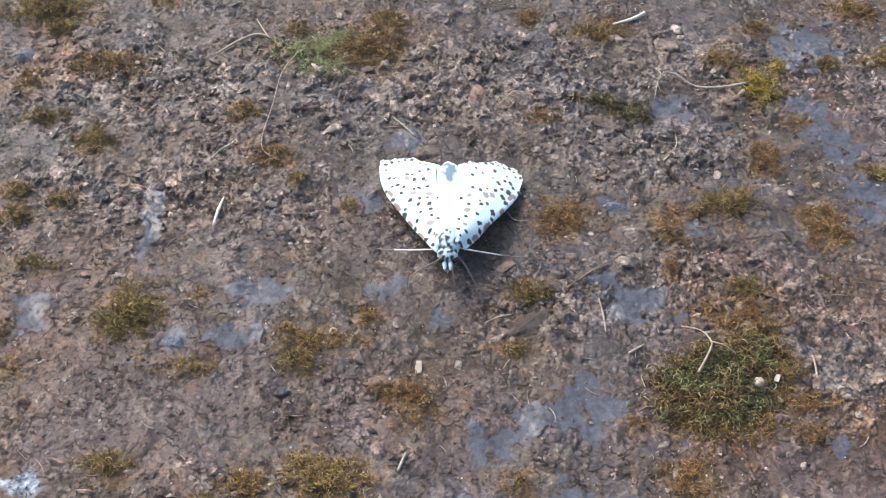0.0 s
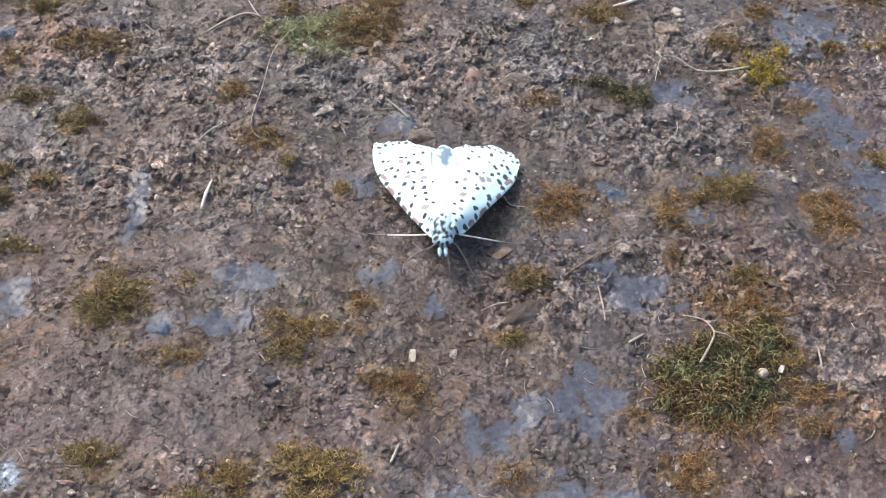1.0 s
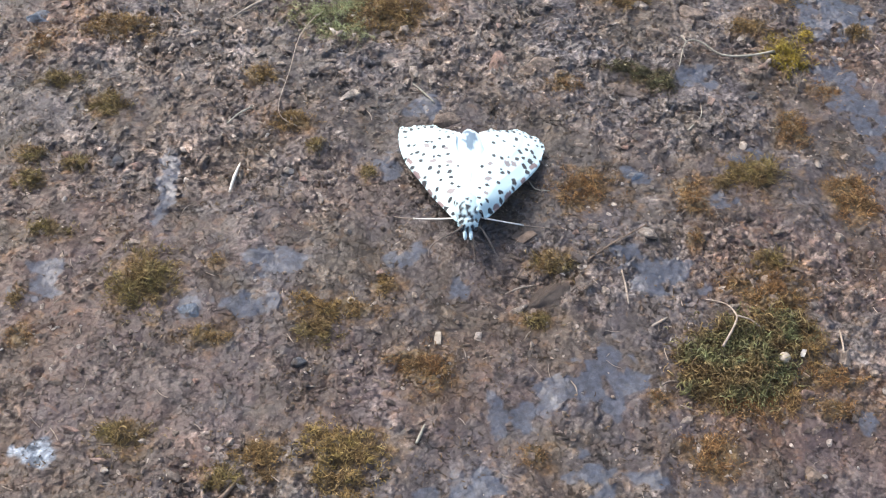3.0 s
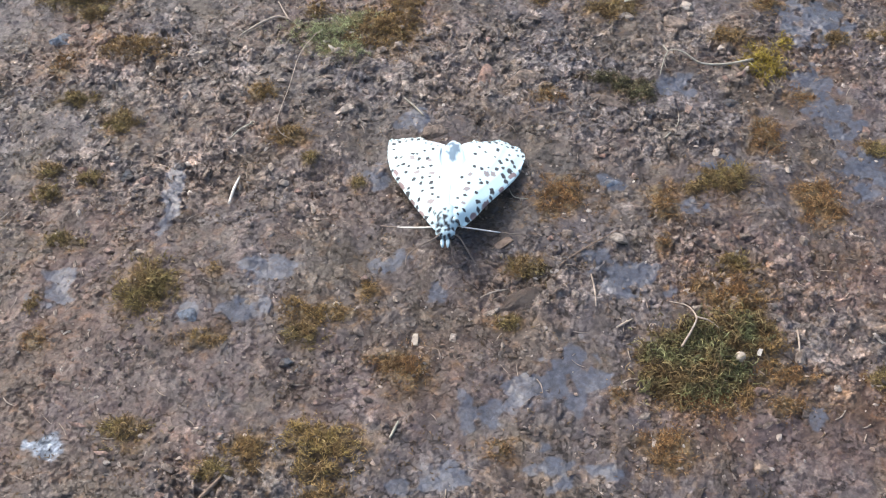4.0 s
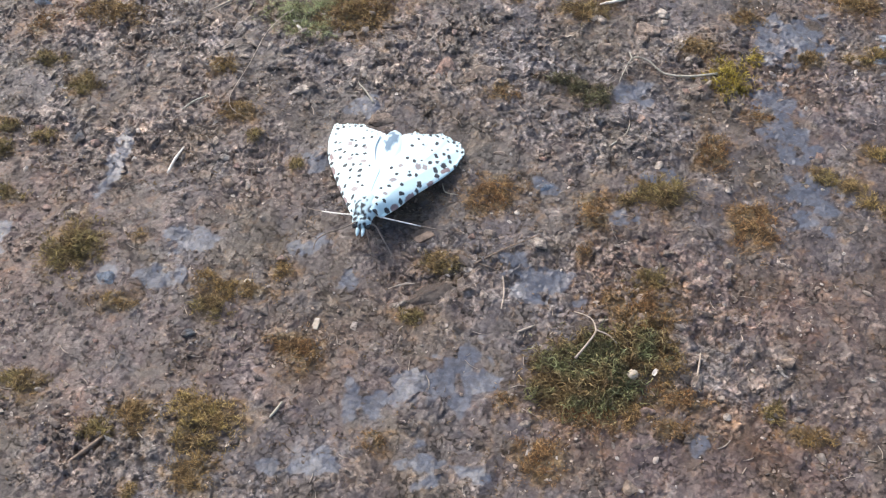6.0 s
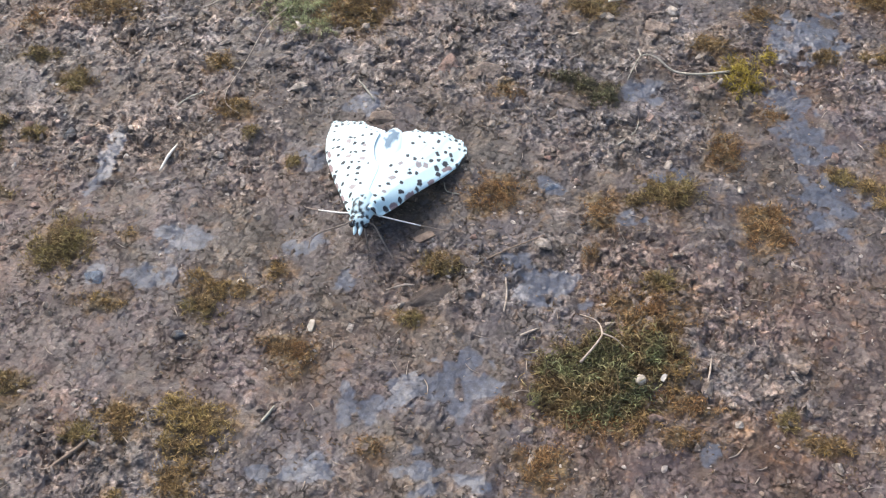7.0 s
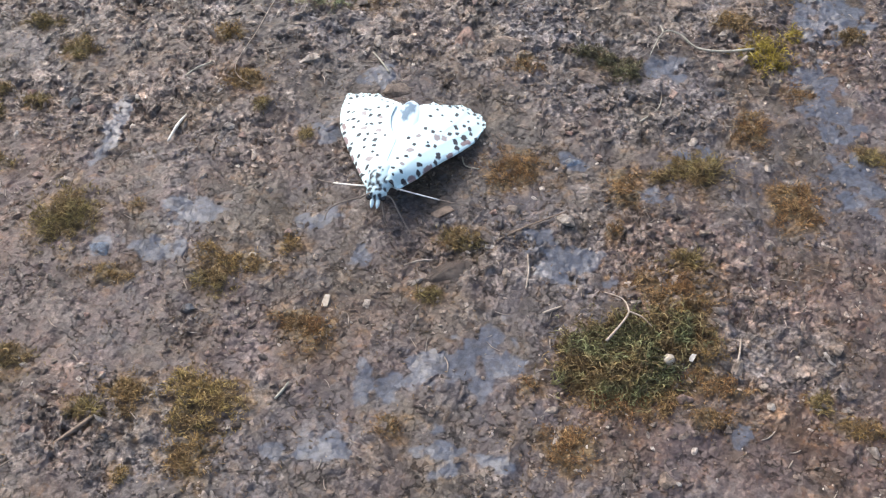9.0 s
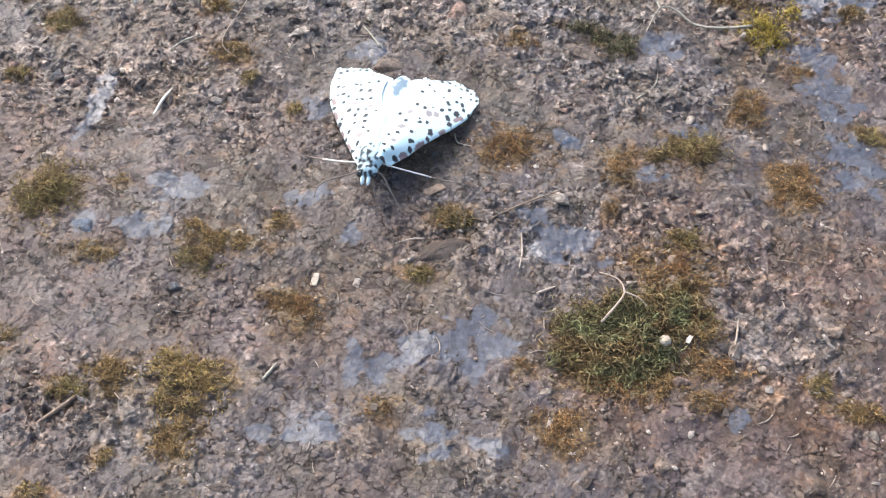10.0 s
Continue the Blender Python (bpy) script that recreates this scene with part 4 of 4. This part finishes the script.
LEG_DARK = plant_material("brown_leg", (0.11, 0.085, 0.07), (0.24, 0.19, 0.15))
EYE = material("dark_eye", 0.15)[0]
EYE.node_tree.nodes["Principled BSDF"].inputs["Base Color"].default_value = (0.015, 0.016, 0.018, 1)

BLACK_LEFT = [(-8.12, 15.05), (-8.06, 13.54), (-7.23, 15.28), (-6.27, 15.02), (-5.38, 15.06), (-4.5, 14.91), (-3.56, 11.84), (-2.35, 12.11), (-5.23, 11.56), (-4.57, 11.34), (-5.75, 8.84), (-6.55, 9.46), (-7.33, 9.45), (-7.67, 11.36), (-3.71, 7.9), (-4.44, 7.88), (-2.6, 8.04), (-2.76, 5.51), (-3.79, 5.55), (-4.99, 5.56), (-3.72, 2.74), (-2.53, 4.14), (-2.42, 2.87), (-2.36, 1.55), (-1.4, 5.19), (-1.55, 0.73), (-4.22, 1.48), (-2.66, -0.86), (-1.93, -1.73), (-4.32, 10.04), (-3.14, 9.97), (-6.93, 11.16), (-6.15, 7.57), (-3.95, 4.41)]
BLACK_RIGHT = [(5.9, 14.38), (6.81, 14.73), (7.58, 14.45), (8.42, 14.29), (9.19, 14.46), (9.79, 13.95), (10.56, 14.01), (9.92, 12.68), (10.65, 12.88), (3.69, 11.12), (5.16, 11.82), (6.52, 11.05), (7.27, 10.11), (5.5, 8.23), (4.57, 7.7), (3.46, 8.05), (6.66, 8.28), (7.58, 8.9), (9.0, 10.8), (8.23, 11.05), (5.23, 4.9), (4.28, 5.12), (4.38, 4.44), (3.64, 2.2), (2.09, 1.19), (2.66, 4.06), (1.71, 5.17), (1.08, 0.46), (1.9, -1.78), (0.89, -1.67), (3.87, 0.65), (1.11, -2.84), (4.35, 12.97), (6.96, 12.93), (8.62, 12.3), (9.32, 9.97)]
EDGE_DOTS = [(-7.24, 6.72), (-5.71, 4.12), (-5.84, 3.06), (-4.49, 0.54), (-3.22, -1.85), (-2.33, -2.94), (-8.15, 8.74), (8.53, 8.67), (7.58, 7.17), (7.91, 6.22), (5.84, 3.47), (5.69, 2.26), (3.89, -0.44), (2.34, -2.52), (1.11, -4.05), (10.08, 9.31)]
EDGE_BARS = [(-7.58, 8.1), (-6.73, 5.1), (-5.15, 1.53), (-3.84, -0.76), (8.87, 7.91), (7.24, 4.48), (4.92, 0.9), (3.14, -1.63)]
FAINT_BARS = [(-2.49, 6.3), (-2.79, 9.47), (-4.59, 7.01), (-5.29, 10.61), (-2.57, 0.28), (2.86, 6.07), (5.2, 6.75), (1.86, -0.48), (2.31, 2.63), (6.12, 7.03)]
TAIL_PATCH = [(0.3, 13.6, 0.6), (0.9, 12.84, 0.65), (1.0, 11.9, 0.65), (0.45, 10.75, 0.6), (-0.15, 11.3, 0.5), (0.4, 9.9, 0.55), (0.4, 12.3, 0.6), (0.4, 9.3, 0.4)]
BODY_SPOTS = [(-0.62, -3.65, 0.42), (-1.5, -3.9, 0.28), (-1.56, -4.5, 0.28), (0.3, -4.2, 0.28), (0.62, -3.6, 0.25), (-1.08, -4.75, 0.22), (-0.6, -4.55, 0.24), (-0.2, -4.75, 0.22), (-1.6, -3.35, 0.25), (-0.63, -2.3, 0.22), (-0.25, -2.75, 0.2), (-1.16, -2.9, 0.2), (-1.45, -5.3, 0.3), (-0.1, -5.25, 0.3), (-1.2, -5.95, 0.22), (-0.72, -6.1, 0.2), (-0.05, -5.9, 0.22), (-0.62, -5.35, 0.16), (-0.95, -7.4, 0.2), (-0.3, -7.5, 0.2), (0.45, -5.0, 0.22), (0.75, -2.75, 0.2), (-1.9, -2.7, 0.2)]


def wing_height(x, y):
    """The wings' upper side over the plan, mm: highest at the shoulders, sinking to the tips, the front edges bent down."""
    u = x - 0.3
    half = np.maximum(1.2, 3.7 + 0.72 * y - 0.018 * y * y)
    bent = 1.2 * np.minimum(np.abs(u) / half, 1.15) ** 3 * np.clip(1 - y / 12, 0, 1)
    return np.maximum(0.75, 5.9 - 0.22 * np.maximum(y, -2.5) - 0.022 * u * u - bent)


def curve(points, u):
    """Smooth curve through plan points at the shares u of its length."""
    p = np.array(points, float)
    s = np.concatenate([[0], np.cumsum(np.hypot(*np.diff(p, axis=0).T))])
    at = np.asarray(u) * s[-1]
    k = np.clip(np.searchsorted(s, at, "right") - 1, 0, len(p) - 2)
    f = ((at - s[k]) / (s[k + 1] - s[k]))[..., None]
    a, b, c, d = p[np.maximum(k - 1, 0)], p[k], p[k + 1], p[np.minimum(k + 2, len(p) - 1)]
    return 0.5 * (2 * b + (c - a) * f + (2 * a - 5 * b + 4 * c - d) * f ** 2 + (3 * b - a - 3 * c + d) * f ** 3)


def marks(x, y, spots, size, seed, long=1.0, turn=0.0):
    """Ragged spots of pigment; the spots differ in size and direction."""
    r = np.random.RandomState(seed)
    m = np.zeros_like(x)
    for sx, sy in spots:
        a, s, l = turn + r.normal(0, 0.5 if long < 2 else 0.06), size * r.uniform(0.7, 1.25), long * r.uniform(0.8, 1.3)
        u = (x - sx) * math.cos(a) + (y - sy) * math.sin(a)
        v = -(x - sx) * math.sin(a) + (y - sy) * math.cos(a)
        dz = (wing_height(x, y) - wing_height(np.array(sx), np.array(sy))) / (s * 1.6)
        d = np.maximum(np.abs(u) / (s * l), np.abs(v) / s) * 0.6 + 0.35 * dz * dz + 0.4 * np.hypot(u / (s * l), v / s) + 0.30 * perlin(x * 2.6, y * 2.6, 41)
        m = np.maximum(m, np.clip((1.05 - d) / 0.28, 0, 1))
    return m


def paint(me, **fields):
    for name, values in fields.items():
        me.attributes.new(name, "FLOAT", "POINT").data.foreach_set("value", np.asarray(values, np.float32).reshape(-1))


def sheet_mesh(name, x, y, z, thick, mat):
    """A wing membrane: a top and an under side from a grid of points, closed at the rim."""
    n, k = x.shape
    top = np.stack([x, y, z], -1).reshape(-1, 3)
    co = np.concatenate([top, top - [0, 0, thick]]) - np.array(MOTH_AT)
    i = (np.arange(n - 1)[:, None] * k + np.arange(k - 1)[None]).reshape(-1)
    f = np.stack([i, i + 1, i + k + 1, i + k], 1)
    rim = np.concatenate([np.arange(k), np.arange(1, n) * k + k - 1, (n - 1) * k + np.arange(k - 2, -1, -1), np.arange(n - 2, 0, -1) * k])
    nxt = np.roll(rim, -1)
    w = n * k
    faces = np.concatenate([f, f[:, ::-1] + w, np.stack([rim, rim + w, nxt + w, nxt], 1)])
    return mesh_of(name, co * MM, faces.tolist(), mat, True), w


def forewing(name, costa, inner, rear, black, seed, over):
    """Between the front edge and the inner edge; the rear rim is rounded and fringed."""
    n, k = 170, 120
    u, v = np.meshgrid(np.linspace(0, 1, n), np.linspace(0, 1, k), indexing="ij")
    a, b = curve(costa, u[:, 0]), curve(inner, u[:, 0])
    p = a[:, None] * (1 - v[..., None]) + b[:, None] * v[..., None]
    rim = curve(rear, np.linspace(0, 1, k))
    straight = a[-1] * (1 - v[0][:, None]) + b[-1] * v[0][:, None]
    p = p + (rim - straight)[None] * (u[..., None] ** 3)
    x, y = p[..., 0], p[..., 1]
    y = y + (u > 0.995) * np.random.RandomState(seed).uniform(-0.14, 0.10, (1, k)) - 0.24 * u ** 12 * np.abs(np.sin(v * 28.0 + 0.6 * np.sin(v * 11.0))) ** 0.7 * np.clip(v * 6, 0, 1)
    z = wing_height(x, y) + over + 0.02 * np.sin(v * 26) * u + 0.06 * perlin(x / 1.5, y / 1.5, seed) + 0.05 * np.abs(np.sin(v * 15.7)) ** 8 * u - 0.12 * np.clip((0.03 - v) / 0.03, 0, 1)
    me, w = sheet_mesh(name, x, y, z, 0.12, PALE_WING)
    slope = math.atan2(costa[-1][1] - costa[0][1], costa[-1][0] - costa[0][0])
    red = np.maximum(marks(x, y, EDGE_BARS, 0.36, seed, 2.7, slope), 0.85 * marks(x, y, FAINT_BARS, 0.40, seed + 1, 1.3, 1.5))
    fringe = [(fx, fy - 0.42) for fx, fy in curve(rear, np.linspace(0.12, 0.95, 12))]
    dark = np.maximum(marks(x, y, black, 0.245, seed + 2, 1.3, 1.57), np.maximum(0.75 * marks(x, y, fringe, 0.2, seed + 4), marks(x, y, EDGE_DOTS, 0.33, seed + 6, 1.2, 1.57)))
    paint(me, black=np.concatenate([dark.reshape(-1), dark.reshape(-1)]), red=np.concatenate([red.reshape(-1)] * 2))
    return me


def ball(name, centre, radii, mat, spots=(), turn=0.0, seed=0, fuzz=0.05, depth=1.0):
    """A furry rounded body piece; spots are dark marks seen from above."""
    r = random.Random(seed)
    bm = bmesh.new()
    bmesh.ops.create_icosphere(bm, subdivisions=4, radius=1.0)
    rot = Matrix.Rotation(radians(turn), 4, "X")
    for v in bm.verts:
        c = Vector((v.co.x * radii[0], v.co.y * radii[1], v.co.z * radii[2])) * (1 + r.uniform(-fuzz, fuzz))
        v.co = rot @ c + Vector(centre)
    x, y = np.array([v.co.x for v in bm.verts]), np.array([v.co.y for v in bm.verts])
    dark = np.zeros_like(x)
    for sx, sy, s in spots:
        dark = np.maximum(dark, np.clip((1.1 - np.hypot(x - sx, y - sy) / s - 0.3 * perlin(x * 3, y * 3, 5)) / 0.16, 0, 1))
    for v in bm.verts:
        v.co = (v.co - MOTH_AT) * MM
    me = bpy.data.meshes.new(name)
    bm.to_mesh(me)
    bm.free()
    me.materials.append(mat)
    me.shade_smooth()
    paint(me, black=dark * depth, red=np.zeros_like(dark))
    return me


def limb(name, points, radii, mat, parent, label):
    v, f = tube([Vector(p) - MOTH_AT for p in points], radii, 6)
    return part(name, mesh_of(name, v, f, mat, True), parent, label)


def build_moth():
    moth = tagged(new("moth"), "white moth with black spots resting wings spread on the crust", "moth")
    moth.location = MOTH_AT * MM
    right = [(0.1, -3.9), (1.05, -4.1), (1.85, -3.55), (3.12, -2.07), (4.57, 0.25), (6.24, 2.7), (8.39, 5.98), (9.98, 8.95), (10.5, 10.99)]
    right_inner = [(-0.5, -3.6), (-0.5, -2.4), (-0.5, 1.5), (-0.2, 4.4), (1.6, 7.5), (2.65, 10.28), (2.85, 13.77)]
    right_rear = [(10.5, 10.99), (10.97, 12.8), (10.74, 13.76), (10.05, 14.84), (8.93, 15.26), (7.75, 15.62), (6.95, 15.64), (5.53, 14.63), (4.26, 14.43), (3.59, 14.6), (3.2, 14.3), (2.85, 13.77)]
    left = [(-1.3, -4.2), (-2.11, -3.96), (-3.19, -2.19), (-4.39, 0.21), (-5.64, 2.54), (-6.91, 5.27), (-7.97, 7.76), (-8.56, 9.92), (-8.91, 11.96)]
    left_inner = [(-0.4, -3.6), (-0.2, -2.35), (0.0, 1.51), (0.1, 4.42), (-0.95, 7.0), (-1.5, 9.67), (-1.35, 12.84)]
    left_rear = [(-8.91, 11.96), (-9.01, 14.31), (-8.81, 16.18), (-7.97, 16.35), (-6.7, 16.07), (-5.31, 15.75), (-3.98, 15.45), (-3.53, 14.65), (-3.18, 13.89), (-2.23, 13.71), (-1.21, 12.84)]
    part("forewing", forewing("forewing", right, right_inner, right_rear, BLACK_RIGHT, 3, -0.1), moth, "white wing with black spots and red-brown edge bars")
    part("forewing", forewing("forewing", left, left_inner, left_rear, BLACK_LEFT, 5, 0.0), moth, "white wing with black spots and red-brown edge bars")
    for name, edge, inner, seed in (("hindwing", [(1.0, 4.0), (3.2, 9.0), (4.6, 14.3)], [(0.3, 4.0), (0.9, 8.0), (1.9, 13.6)], 7), ("hindwing", [(-1.0, 4.0), (-3.8, 9.5), (-6.9, 15.9)], [(0.3, 4.0), (-0.2, 8.0), (-0.6, 13.4)], 8)):
        u, v = np.meshgrid(np.linspace(0, 1, 40), np.linspace(0, 1, 30), indexing="ij")
        a, b = curve(edge, u[:, 0]), curve(inner, u[:, 0])
        p = a[:, None] * (1 - v[..., None]) + b[:, None] * v[..., None]
        x, y = p[..., 0], p[..., 1] + 0.35 * np.sin(v * math.pi) * u ** 3 + (u > 0.99) * 0.08 * np.sin(v * 60)
        me, w = sheet_mesh(name, x, y, wing_height(x, y) - 0.35, 0.08, HIND)
        paint(me, black=np.zeros(2 * w), red=np.zeros(2 * w))
        part(name, me, moth, "bluish white hindwing showing beneath the forewing")
    part("abdomen", ball("abdomen", (0.65, 9.1, 3.02), (1.9, 5.8, 0.88), ABDOMEN, TAIL_PATCH, -12, 1, 0.03, 0.9), moth, "bluish white furry abdomen with slate-grey tail patch")
    part("thorax", ball("thorax", (-0.5, -2.9, 5.3), (1.75, 2.5, 1.35), PALE_BODY, BODY_SPOTS, 2, 3), moth, "bluish white thorax with black spots")
    head = part("head", ball("head", (-0.6, -5.0, 5.05), (1.3, 1.1, 0.95), PALE_BODY, BODY_SPOTS, 10, 4), moth, "bluish white head with black spots")
    for x in (-1.5, 0.3):
        part("eye", ball("eye", (x, -5.65, 4.7), (0.4, 0.45, 0.45), EYE, (), 0, 5, 0.0), head, "dark round eye")
    for dx in (-0.36, 0.36):
        part("palp", ball("palp", (-0.62 + dx, -6.3, 4.6), (0.26, 0.9, 0.28), PALE_BODY, BODY_SPOTS, 14, 6), head, "pale palp with dark tip")
    limb("antenna", [(-1.2, -5.4, 5.3), (-2.2, -7.6, 6.6), (-4.39, -9.9, 7.7), (-5.5, -10.8, 7.2), (-5.7, -11.8, 6.6)], [0.12, 0.11, 0.1, 0.09, 0.06], LEG_DARK, head, "thin curved brown antenna held off the ground")
    limb("antenna", [(0.3, -5.0, 4.6), (1.2, -4.9, 3.9), (2.25, -5.9, 2.6), (3.1, -6.4, 1.0), (4.0, -7.4, 0.3)], [0.12, 0.12, 0.12, 0.11, 0.07], LEG_DARK, head, "thin brown antenna bent to the ground")
    leg = limb("leg", [(-1.2, -3.0, 4.6), (-2.6, -3.4, 4.1), (-7.2, -1.2, 1.5)], [0.12, 0.11, 0.09], LEG, moth, "pale middle leg held sideways")
    limb("foot", [(-7.2, -1.2, 1.5), (-8.5, -0.5, 0.8), (-9.6, 0.1, 0.35)], [0.1, 0.085, 0.05], LEG_DARK, leg, "dark thin foot of the leg")
    leg = limb("leg", [(0.4, -3.2, 4.6), (1.7, -3.6, 4.4), (6.9, -2.6, 2.0)], [0.12, 0.11, 0.09], LEG, moth, "pale middle leg held sideways")
    limb("foot", [(6.9, -2.6, 2.0), (8.8, -2.2, 1.2), (10.5, -1.9, 0.7)], [0.1, 0.085, 0.05], LEG_DARK, leg, "dark thin foot of the leg")
    limb("leg", [(-0.2, -4.7, 4.4), (0.1, -5.6, 3.2), (0.4, -6.2, 1.6), (0.6, -6.3, 0.4)], [0.12, 0.11, 0.09, 0.06], LEG_DARK, moth, "thin brown front leg set on the ground")


build_moth()

flecks()
scattered_stones()
grit()
fibres()
